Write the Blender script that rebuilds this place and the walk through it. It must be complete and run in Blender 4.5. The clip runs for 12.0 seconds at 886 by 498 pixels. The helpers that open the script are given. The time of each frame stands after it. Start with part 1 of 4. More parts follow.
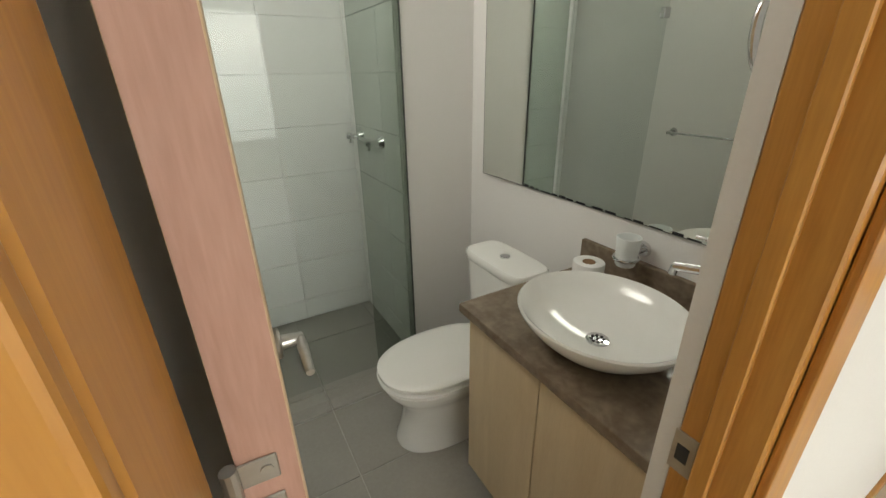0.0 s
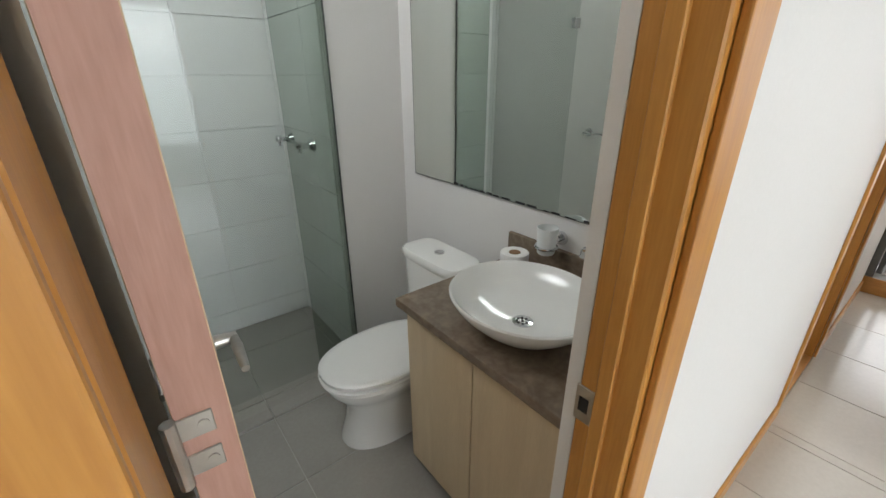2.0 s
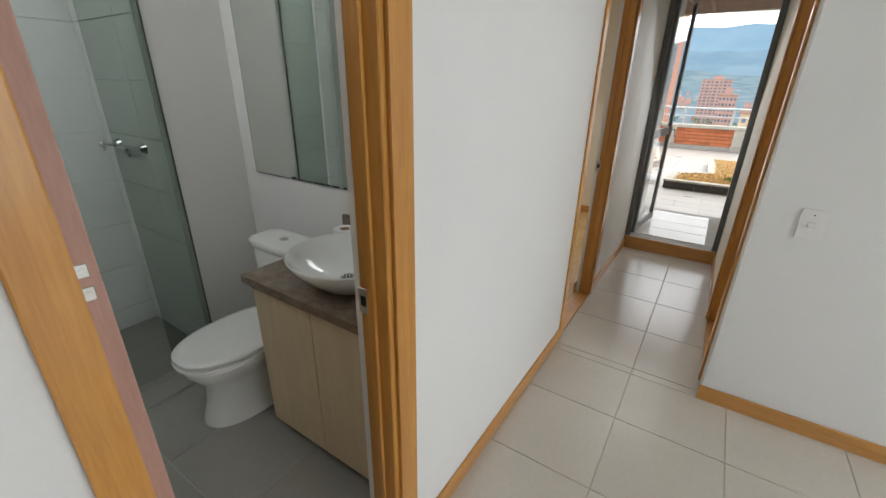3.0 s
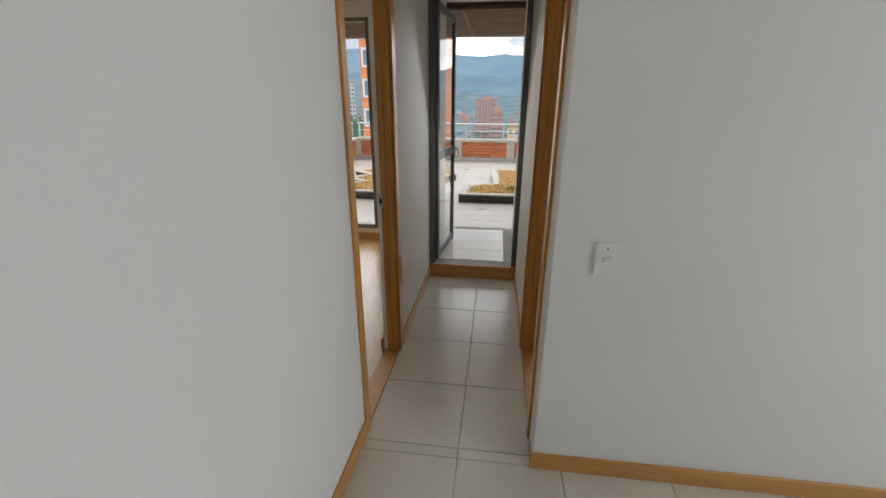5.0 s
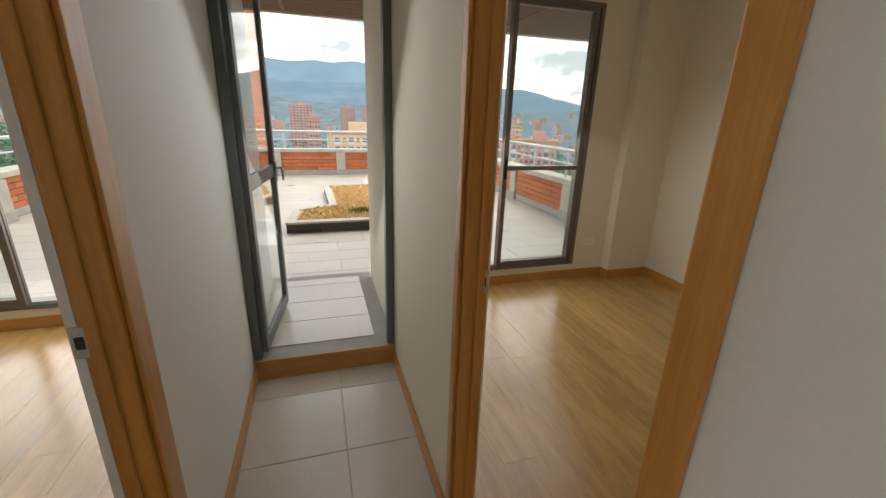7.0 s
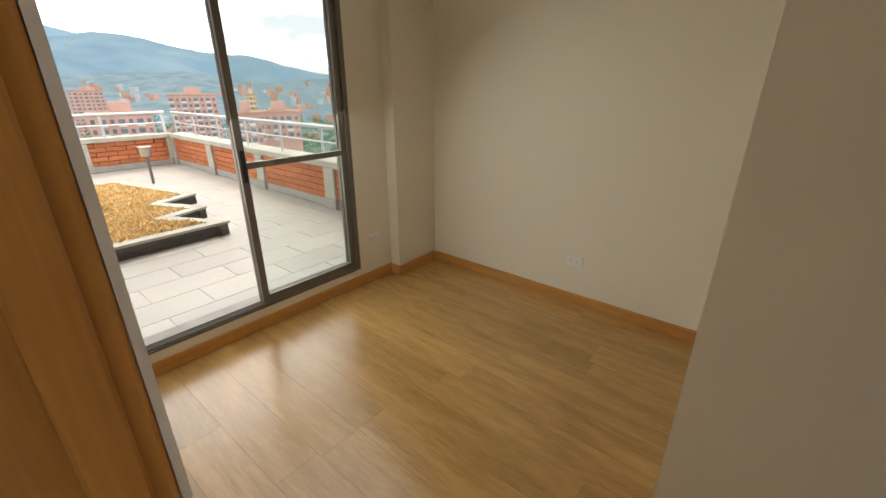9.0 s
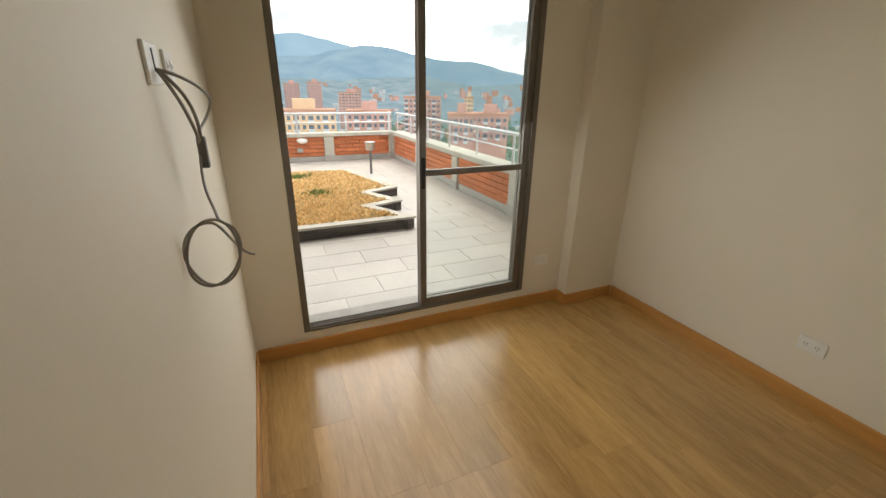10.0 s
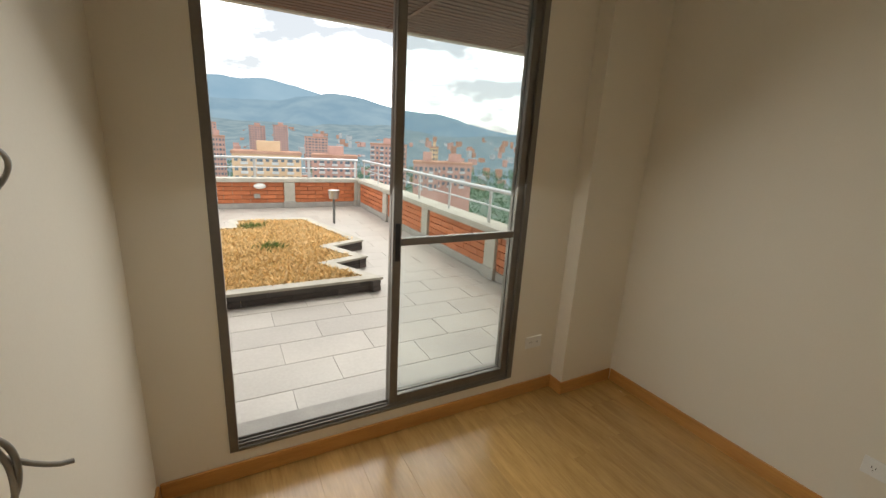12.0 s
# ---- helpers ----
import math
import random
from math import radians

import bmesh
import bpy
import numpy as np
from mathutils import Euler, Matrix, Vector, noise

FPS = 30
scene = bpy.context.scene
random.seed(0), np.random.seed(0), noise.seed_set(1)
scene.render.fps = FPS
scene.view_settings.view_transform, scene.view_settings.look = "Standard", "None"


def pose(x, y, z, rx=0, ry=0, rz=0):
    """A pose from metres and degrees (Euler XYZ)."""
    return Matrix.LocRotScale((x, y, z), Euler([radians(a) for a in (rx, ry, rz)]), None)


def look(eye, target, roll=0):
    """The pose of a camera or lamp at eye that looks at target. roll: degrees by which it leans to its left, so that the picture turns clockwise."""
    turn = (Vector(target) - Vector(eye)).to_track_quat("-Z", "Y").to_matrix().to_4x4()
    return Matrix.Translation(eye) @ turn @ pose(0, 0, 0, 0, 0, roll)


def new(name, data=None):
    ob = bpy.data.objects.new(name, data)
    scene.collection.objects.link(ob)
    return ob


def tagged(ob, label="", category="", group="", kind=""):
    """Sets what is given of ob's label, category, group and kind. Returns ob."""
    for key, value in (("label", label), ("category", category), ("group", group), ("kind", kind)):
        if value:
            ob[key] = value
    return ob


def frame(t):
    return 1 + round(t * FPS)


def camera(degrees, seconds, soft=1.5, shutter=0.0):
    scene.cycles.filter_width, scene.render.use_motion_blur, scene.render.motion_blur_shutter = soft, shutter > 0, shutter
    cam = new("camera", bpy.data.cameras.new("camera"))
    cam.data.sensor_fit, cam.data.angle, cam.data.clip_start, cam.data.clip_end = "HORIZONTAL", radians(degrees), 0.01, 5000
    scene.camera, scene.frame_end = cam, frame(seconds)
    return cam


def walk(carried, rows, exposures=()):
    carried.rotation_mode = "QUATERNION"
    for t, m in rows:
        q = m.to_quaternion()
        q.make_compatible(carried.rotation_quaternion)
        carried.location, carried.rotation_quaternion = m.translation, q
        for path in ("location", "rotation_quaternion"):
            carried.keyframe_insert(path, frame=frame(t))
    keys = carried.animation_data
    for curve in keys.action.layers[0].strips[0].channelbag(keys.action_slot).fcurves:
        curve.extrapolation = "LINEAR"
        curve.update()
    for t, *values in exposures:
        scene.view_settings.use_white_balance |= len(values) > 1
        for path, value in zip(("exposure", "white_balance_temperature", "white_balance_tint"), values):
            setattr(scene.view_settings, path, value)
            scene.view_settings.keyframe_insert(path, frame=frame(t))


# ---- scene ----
cam = camera(94.7, 12.0)
METRES, EYE, TILT, LEAN, TURN = 5.05, 1.55, 0.0, 0.0, -31.7
PATH = [
    (0, (1.638, 0.325, 1.457), (2.541, 1.922, 0.661), -1.0),
    (0.5, (1.703, 0.422, 1.456), (2.631, 1.993, 0.636), -0.5),
    (1, (1.735, 0.474, 1.442), (2.701, 2.018, 0.617), 0.0),
    (1.5, (1.708, 0.39, 1.449), (2.733, 1.908, 0.647), -0.2),
    (2, (1.628, 0.257, 1.461), (2.766, 1.7, 0.672), -0.3),
    (2.5, (1.539, 0.087, 1.46), (2.842, 1.407, 0.71), -0.6),
    (3, (1.482, -0.133, 1.473), (3.033, 0.878, 0.717), 1.0),
    (3.5, (1.519, -0.246, 1.475), (3.245, 0.457, 0.749), 0.4),
    (3.7, (1.578, -0.234, 1.469), (3.35, 0.352, 0.752), 0.1),
    (5.3, (2.386, -0.091, 1.474), (4.262, 0.087, 0.807), 0.1),
    (5.5, (2.52, -0.073, 1.463), (4.399, 0.054, 0.79), -0.2),
    (6, (2.849, -0.016, 1.473), (4.738, -0.042, 0.815), 0.0),
    (6.5, (3.167, 0.01, 1.443), (5.048, -0.232, 0.807), 0.4),
    (7, (3.49, 0.037, 1.415), (5.307, -0.526, 0.795), 1.7),
    (7.5, (3.755, -0.008, 1.4), (5.377, -1.004, 0.787), 0.6),
    (7.7, (3.834, -0.045, 1.394), (5.344, -1.208, 0.788), -0.1),
    (9.3, (4.346, -0.465, 1.465), (5.524, -1.903, 0.726), 0.1),
    (9.5, (4.386, -0.522, 1.482), (5.762, -1.762, 0.726), 0.1),
    (10, (4.368, -0.608, 1.47), (6.078, -1.35, 0.747), 0.7),
    (10.5, (4.291, -0.683, 1.473), (6.09, -1.231, 0.791), 1.1),
    (11, (4.405, -0.68, 1.489), (6.233, -1.245, 0.907), 1.5),
    (11.5, (4.622, -0.668, 1.508), (6.44, -1.32, 0.99), 2.3),
    (12, (4.868, -0.744, 1.487), (6.566, -1.671, 0.978), 3.2),
]
EXPOSURE = [(0.0, 1.05, 7500, 9), (1.0, 1.5, 6450, 14), (1.5, 1.45, 6500, 13), (2.0, 1.0, 6550, 11), (2.5, 0.62, 6500, 10), (3.5, 0.38, 6500, 10), (5.5, -0.1, 6500, 10),
            (6.5, -0.1, 6600, 10), (7.5, 0.5, 7200, 10), (9.5, 0.45, 7000, 10), (10.5, 0.35, 7000, 10), (12.0, 0.2, 7000, 10)]
walk(cam, [(t, look(eye, target, roll)) for t, eye, target, roll in PATH], EXPOSURE)

# ---- world, sun, large lights ----
world = bpy.data.worlds.new("sky")
scene.world = world
world.use_nodes = True
wt = world.node_tree
for n in list(wt.nodes):
    wt.nodes.remove(n)
w_out = wt.nodes.new("ShaderNodeOutputWorld")
w_bg = wt.nodes.new("ShaderNodeBackground")
w_sky = wt.nodes.new("ShaderNodeTexSky")
w_sky.sky_type = "NISHITA"
w_sky.sun_disc = False
w_sky.sun_elevation = radians(48)
w_sky.sun_rotation = radians(120)
w_co = wt.nodes.new("ShaderNodeTexCoord")
w_map = wt.nodes.new("ShaderNodeMapping")
w_map.inputs["Scale"].default_value = (1.0, 1.0, 2.6)
w_noise = wt.nodes.new("ShaderNodeTexNoise")
w_noise.inputs["Scale"].default_value = 5.0
w_noise.inputs["Detail"].default_value = 7
w_noise.inputs["Roughness"].default_value = 0.55
w_ramp = wt.nodes.new("ShaderNodeValToRGB")
w_ramp.color_ramp.elements[0].position = 0.40
w_ramp.color_ramp.elements[0].color = (4.4, 4.8, 5.3, 1)
w_ramp.color_ramp.elements[1].position = 0.68
w_ramp.color_ramp.elements[1].color = (25.0, 25.2, 25.4, 1)
w_mix = wt.nodes.new("ShaderNodeMix")
w_mix.data_type = "RGBA"
w_mix.inputs[0].default_value = 0.86
wt.links.new(w_co.outputs["Generated"], w_map.inputs["Vector"])
wt.links.new(w_map.outputs["Vector"], w_noise.inputs["Vector"])
wt.links.new(w_noise.outputs["Fac"], w_ramp.inputs["Fac"])
wt.links.new(w_sky.outputs["Color"], w_mix.inputs[6])
wt.links.new(w_ramp.outputs["Color"], w_mix.inputs[7])
wt.links.new(w_mix.outputs[2], w_bg.inputs["Color"])
w_bg.inputs["Strength"].default_value = 0.15
wt.links.new(w_bg.outputs["Background"], w_out.inputs["Surface"])

sun_data = bpy.data.lights.new("sun", "SUN")
sun_data.energy = 1.4
sun_data.angle = radians(14)
sun_data.color = (1.0, 0.96, 0.9)
new("sun", sun_data).matrix_world = look((0, 0, 40), (-12.0, 7.0, 20.0))


def window_light(name, eye, target, sx, sy, power, color=(0.93, 0.97, 1.0)):
    """The sky's light coming in through a window's opening; the bathroom one is added fill."""
    d = bpy.data.lights.new(name, "AREA")
    d.shape, d.size, d.size_y, d.energy, d.color = "RECTANGLE", sx, sy, power, color
    o = new(name, d)
    o.matrix_world = look(eye, target)
    return o


window_light("bedroom_window_light", (6.62, -1.43, 1.25), (5.5, -1.43, 0.1), 1.45, 2.05, 12)
window_light("second_bedroom_window_light", (6.62, 1.94, 1.25), (5.5, 1.94, 0.1), 1.45, 2.05, 22)
window_light("living_window_light", (2.1, -3.93, 1.4), (2.1, 0.0, 1.1), 2.4, 1.9, 29, (0.88, 0.95, 1.0))
window_light("terrace_door_light", (5.72, 0.05, 1.25), (4.6, 0.05, 0.25), 0.6, 1.9, 2.8)
# Added fill to brighten the bathroom, set in an invented high opening.
window_light("bathroom_fill_light", (1.40, 1.55, 2.21), (2.5, 1.62, 0.6), 1.04, 0.28, 5.0)


# ---- materials ----
def nodes(name):
    m = bpy.data.materials.new(name)
    m.use_nodes = True
    nt = m.node_tree
    return m, nt, nt.nodes["Principled BSDF"]


def mat(name, a, b=None, rough=0.5, metal=0.0, scale=6.0, stretch=(1, 1, 1), fine=90.0, bump=0.1, rand=0.0, island=0.0,
        rough_var=0.1, coat=0.0, spec=0.5, detail=5.0, lo=0.35, hi=0.65, fine_mix=0.35, warp=0.0):
    """Two-scale procedural surface: broad variation a..b, a fine grain and a fine relief, all in object metres."""
    b = b or tuple(0.86 * c for c in a)
    m, nt, p = nodes(name)
    N, L = nt.nodes.new, nt.links.new
    co = N("ShaderNodeNewGeometry")
    mp = N("ShaderNodeMapping")
    mp.inputs["Scale"].default_value = stretch
    L(co.outputs["Position"], mp.inputs["Vector"])
    vec = mp.outputs["Vector"]
    info = N("ShaderNodeObjectInfo")
    if rand:
        off = N("ShaderNodeVectorMath")
        off.operation = "MULTIPLY_ADD"
        off.inputs[1].default_value = (1, 1, 1)
        mul = N("ShaderNodeMath")
        mul.operation = "MULTIPLY"
        mul.inputs[1].default_value = 37.0
        L(info.outputs["Random"], mul.inputs[0])
        L(vec, off.inputs[0])
        L(mul.outputs[0], off.inputs[2])
        vec = off.outputs[0]
    n1 = N("ShaderNodeTexNoise")
    n1.inputs["Scale"].default_value = scale
    n1.inputs["Detail"].default_value = detail
    n1.inputs["Distortion"].default_value = warp
    n2 = N("ShaderNodeTexNoise")
    n2.inputs["Scale"].default_value = fine
    n2.inputs["Detail"].default_value = 3
    L(vec, n1.inputs["Vector"])
    L(vec, n2.inputs["Vector"])
    mx = N("ShaderNodeMix")
    mx.inputs[0].default_value = fine_mix
    L(n1.outputs["Fac"], mx.inputs[2])
    L(n2.outputs["Fac"], mx.inputs[3])
    rp = N("ShaderNodeValToRGB")
    rp.color_ramp.elements[0].position, rp.color_ramp.elements[1].position = lo, hi
    rp.color_ramp.elements[0].color, rp.color_ramp.elements[1].color = (*b, 1), (*a, 1)
    L(mx.outputs[0], rp.inputs["Fac"])
    col = rp.outputs["Color"]
    if rand or island:
        hsv = N("ShaderNodeHueSaturation")
        mr = N("ShaderNodeMapRange")
        k = rand or island
        mr.inputs["To Min"].default_value, mr.inputs["To Max"].default_value = 1 - k, 1 + k
        L(info.outputs["Random"] if rand else co.outputs["Random Per Island"], mr.inputs["Value"])
        L(mr.outputs[0], hsv.inputs["Value"])
        L(col, hsv.inputs["Color"])
        col = hsv.outputs["Color"]
    L(col, p.inputs["Base Color"])
    rr = N("ShaderNodeMapRange")
    rr.inputs["To Min"].default_value, rr.inputs["To Max"].default_value = max(0.02, rough - rough_var), min(1, rough + rough_var)
    L(n1.outputs["Fac"], rr.inputs["Value"])
    L(rr.outputs[0], p.inputs["Roughness"])
    p.inputs["Metallic"].default_value = metal
    p.inputs["Coat Weight"].default_value = coat
    p.inputs["Coat Roughness"].default_value = 0.12
    p.inputs["Specular IOR Level"].default_value = spec
    if bump:
        bp = N("ShaderNodeBump")
        bp.inputs["Strength"].default_value = bump
        bp.inputs["Distance"].default_value = 0.004
        L(mx.outputs[0], bp.inputs["Height"])
        L(bp.outputs[0], p.inputs["Normal"])
    return m


def glass(name, tint, rough=0.0, clear=0.9):
    """Thin pane: mostly clear, with a real reflection by Fresnel."""
    m = bpy.data.materials.new(name)
    m.use_nodes = True
    nt = m.node_tree
    nt.nodes.clear()
    N, L = nt.nodes.new, nt.links.new
    o = N("ShaderNodeOutputMaterial")
    t = N("ShaderNodeBsdfTransparent")
    t.inputs["Color"].default_value = (*tint, 1)
    g = N("ShaderNodeBsdfGlossy")
    g.inputs["Roughness"].default_value = rough
    lw = N("ShaderNodeLayerWeight")
    lw.inputs["Blend"].default_value = 0.5
    pw = N("ShaderNodeMath")
    pw.operation = "POWER"
    pw.inputs[1].default_value = 4.0
    f = N("ShaderNodeMath")
    f.operation = "MULTIPLY_ADD"
    f.inputs[1].default_value, f.inputs[2].default_value = 0.55, 0.025
    L(lw.outputs["Facing"], pw.inputs[0])
    L(pw.outputs[0], f.inputs[0])
    mx = N("ShaderNodeMixShader")
    L(f.outputs[0], mx.inputs[0])
    L(t.outputs[0], mx.inputs[1])
    L(g.outputs[0], mx.inputs[2])
    L(mx.outputs[0], o.inputs["Surface"])
    return m


WALL = mat("white_wall_paint", (0.80, 0.79, 0.77), (0.76, 0.75, 0.73), rough=0.62, scale=1.3, fine=160, bump=0.10)
CREAM = mat("cream_wall_paint", (0.79, 0.735, 0.62), (0.76, 0.70, 0.585), rough=0.62, scale=1.3, fine=160, bump=0.10)
CEIL = mat("ceiling_paint", (0.82, 0.82, 0.80), (0.79, 0.79, 0.77), rough=0.8, scale=1.5, bump=0.06)
TRIM = mat("varnished_pine", (0.62, 0.30, 0.065), (0.47, 0.20, 0.04), rough=0.38, scale=3.0, stretch=(9, 9, 0.55), fine=30, bump=0.05, coat=0.25, warp=0.6)
TRIM_H = mat("varnished_pine_skirting", (0.60, 0.30, 0.085), (0.46, 0.21, 0.055), rough=0.4, scale=3.0, stretch=(0.7, 0.7, 9), fine=30, bump=0.05, coat=0.2, warp=0.6)
OAK = mat("pale_oak_veneer", (0.66, 0.50, 0.33), (0.55, 0.40, 0.25), rough=0.45, scale=3.0, stretch=(8, 0.8, 16), fine=26, bump=0.08, warp=1.2)
EDGE = mat("raw_door_edge", (0.50, 0.30, 0.24), (0.40, 0.22, 0.17), rough=0.6, scale=4.0, stretch=(8, 8, 0.8), fine=40, bump=0.12)
VANITY = mat("maple_laminate", (0.68, 0.55, 0.37), (0.60, 0.47, 0.30), rough=0.42, scale=3.0, stretch=(8, 8, 0.7), fine=40, bump=0.03, warp=0.5)
GROUT = mat("tile_grout", (0.52, 0.475, 0.41), (0.44, 0.40, 0.345), rough=0.85, scale=9, bump=0.2)
FLOORTILE = mat("cream_porcelain_tile", (0.62, 0.57, 0.50), (0.56, 0.51, 0.44), rough=0.17, scale=2.2, fine=60, bump=0.02, rand=0.03, rough_var=0.06)
BATHTILE = mat("grey_porcelain_tile", (0.36, 0.345, 0.31), (0.31, 0.295, 0.265), rough=0.38, scale=3.0, fine=70, bump=0.03, rand=0.03)
BATHGROUT = mat("pale_grout", (0.55, 0.53, 0.49), (0.45, 0.43, 0.39), rough=0.85, scale=12, bump=0.2)
SHOWERTILE = mat("white_glazed_tile", (0.82, 0.82, 0.81), (0.79, 0.79, 0.78), rough=0.2, spec=0.3, scale=2.0, fine=18, bump=0.02, rand=0.012, rough_var=0.03)
PLANK = mat("oak_laminate_plank", (0.56, 0.335, 0.115), (0.33, 0.18, 0.058), rough=0.24, spec=0.85, scale=1.7, stretch=(0.8, 6, 6), fine=16, bump=0.04, rand=0.10, rough_var=0.07, warp=1.3, lo=0.30, hi=0.70)
MARBLE = mat("brown_marble", (0.29, 0.225, 0.165), (0.15, 0.11, 0.075), rough=0.2, scale=11, fine=55, bump=0.02, warp=2.0, lo=0.3, hi=0.7)
CERAMIC = mat("white_ceramic", (0.86, 0.86, 0.83), (0.84, 0.84, 0.81), rough=0.07, scale=2, bump=0.0, rough_var=0.02, coat=0.3)
PLASTIC = mat("white_plastic", (0.82, 0.81, 0.77), (0.79, 0.78, 0.74), rough=0.35, scale=8, bump=0.0)
PAPER = mat("toilet_paper", (0.85, 0.84, 0.82), (0.80, 0.79, 0.77), rough=0.95, scale=30, bump=0.3)
RAILWOOD = mat("reddish_brown_rail", (0.26, 0.12, 0.055), (0.19, 0.085, 0.04), rough=0.45, scale=5, stretch=(9, 0.7, 9), bump=0.03)
CARD = mat("brown_cardboard", (0.30, 0.17, 0.09), rough=0.9)
CHROME = mat("chrome", (0.72, 0.72, 0.73), (0.66, 0.66, 0.67), rough=0.10, metal=1.0, scale=20, bump=0.0, rough_var=0.04)
STEEL = mat("brushed_steel", (0.55, 0.54, 0.51), (0.46, 0.45, 0.43), rough=0.32, metal=1.0, scale=30, bump=0.02)
DARK = mat("dark_hole", (0.02, 0.02, 0.02), rough=0.7)
ALU = mat("bronze_aluminium", (0.19, 0.172, 0.148), (0.16, 0.145, 0.124), rough=0.42, metal=0.35, scale=12, bump=0.0)
GREYALU = mat("grey_aluminium", (0.17, 0.175, 0.17), (0.14, 0.145, 0.14), rough=0.45, metal=0.3, scale=12, bump=0.0)
RAILM = mat("galvanised_rail", (0.58, 0.60, 0.61), (0.50, 0.52, 0.53), rough=0.4, metal=0.6, scale=10, bump=0.0)
CONCRETE = mat("concrete", (0.42, 0.40, 0.36), (0.30, 0.285, 0.26), rough=0.85, scale=7, fine=110, bump=0.35, lo=0.3, hi=0.7)
COPING = mat("concrete_coping", (0.50, 0.475, 0.41), (0.38, 0.36, 0.30), rough=0.85, scale=5, fine=90, bump=0.3)
BRICK = mat("orange_brick", (0.56, 0.185, 0.075), (0.43, 0.13, 0.055), rough=0.8, scale=8, fine=70, bump=0.3, rand=0.16)
MORTAR = mat("mortar", (0.45, 0.30, 0.22), (0.36, 0.24, 0.18), rough=0.9, scale=20, bump=0.3)
TERRTILE = mat("terrace_stone_tile", (0.47, 0.445, 0.40), (0.39, 0.365, 0.325), rough=0.42, scale=1.6, fine=50, bump=0.06, rand=0.045)
TERRGROUT = mat("terrace_grout", (0.42, 0.395, 0.355), rough=0.9, scale=10)
DRYGRASS = mat("dry_grass", (0.80, 0.60, 0.32), (0.60, 0.42, 0.19), rough=0.95, scale=9, fine=120, bump=0.4, island=0.25, lo=0.3, hi=0.7)
GREENTUFT = mat("green_weed", (0.16, 0.22, 0.06), (0.10, 0.15, 0.04), rough=0.9, scale=9, island=0.3)
SLATE = mat("dark_slate", (0.10, 0.085, 0.075), (0.055, 0.048, 0.045), rough=0.75, scale=6, stretch=(1, 1, 5), fine=60, bump=0.4, rand=0.25)
SOFFIT = mat("brown_wood_slats", (0.15, 0.085, 0.052), (0.10, 0.055, 0.033), rough=0.6, scale=4, stretch=(8, 0.7, 8), fine=40, bump=0.1, island=0.15)
CABLE = mat("grey_cable", (0.30, 0.285, 0.25), (0.26, 0.245, 0.215), rough=0.5, scale=40, bump=0.0)
FROST = mat("frosted_glass", (0.80, 0.83, 0.82), (0.76, 0.79, 0.78), rough=0.35, scale=10, bump=0.0)
PANE = glass("window_glass", (0.97, 0.985, 0.98))
SHOWERGLASS = glass("green_shower_glass", (0.74, 0.785, 0.75))
CLEARGLASS = glass("clear_shower_glass", (0.935, 0.955, 0.945))
m_mir, _nt, _p = nodes("mirror_silver")
_p.inputs["Base Color"].default_value = (0.80, 0.84, 0.80, 1)
_p.inputs["Metallic"].default_value, _p.inputs["Roughness"].default_value = 1.0, 0.01
MIRROR = m_mir


# ---- mesh helpers ----
def box(bm, x0, y0, z0, x1, y1, z1, bev=0.0, seg=1):
    r = bmesh.ops.create_cube(bm, size=1)
    bmesh.ops.scale(bm, vec=(abs(x1 - x0), abs(y1 - y0), abs(z1 - z0)), verts=r["verts"])
    bmesh.ops.translate(bm, vec=((x0 + x1) / 2, (y0 + y1) / 2, (z0 + z1) / 2), verts=r["verts"])
    if bev:
        es = list({e for v in r["verts"] for e in v.link_edges})
        bmesh.ops.bevel(bm, geom=es, offset=bev, segments=seg, affect="EDGES", profile=0.6)
    return bm


def bx(x0, y0, z0, x1, y1, z1, bev=0.0, seg=1):
    return box(bmesh.new(), x0, y0, z0, x1, y1, z1, bev, seg)


def rod(bm, a, b, r0, r1=None, n=16, cap=True):
    a, b = Vector(a), Vector(b)
    r1 = r0 if r1 is None else r1
    q = (b - a).to_track_quat("Z", "Y").to_matrix().to_4x4()
    bmesh.ops.create_cone(bm, cap_ends=cap, segments=n, radius1=r0, radius2=r1, depth=(b - a).length,
                          matrix=Matrix.Translation((a + b) / 2) @ q)
    return bm


def lathe(profile, n=32, sx=1.0, sy=1.0, centre=(0, 0, 0)):
    """Turned solid from (radius, height) pairs; sx, sy make it oval."""
    bm = bmesh.new()
    rings = []
    for r, h in profile:
        rings.append([bm.verts.new((centre[0] + r * sx * math.cos(2 * math.pi * i / n),
                                    centre[1] + r * sy * math.sin(2 * math.pi * i / n), centre[2] + h)) for i in range(n)])
    for a, b in zip(rings, rings[1:]):
        for i in range(n):
            bm.faces.new((a[i], a[(i + 1) % n], b[(i + 1) % n], b[i]))
    bm.faces.new(rings[0][::-1])
    bm.faces.new(rings[-1])
    return bm


def prism(bm, pts, z0, z1):
    lo = [bm.verts.new((x, y, z0)) for x, y in pts]
    hi = [bm.verts.new((x, y, z1)) for x, y in pts]
    n = len(pts)
    bm.faces.new(lo[::-1])
    bm.faces.new(hi)
    for i in range(n):
        bm.faces.new((lo[i], lo[(i + 1) % n], hi[(i + 1) % n], hi[i]))
    bmesh.ops.recalc_face_normals(bm, faces=bm.faces)
    return bm


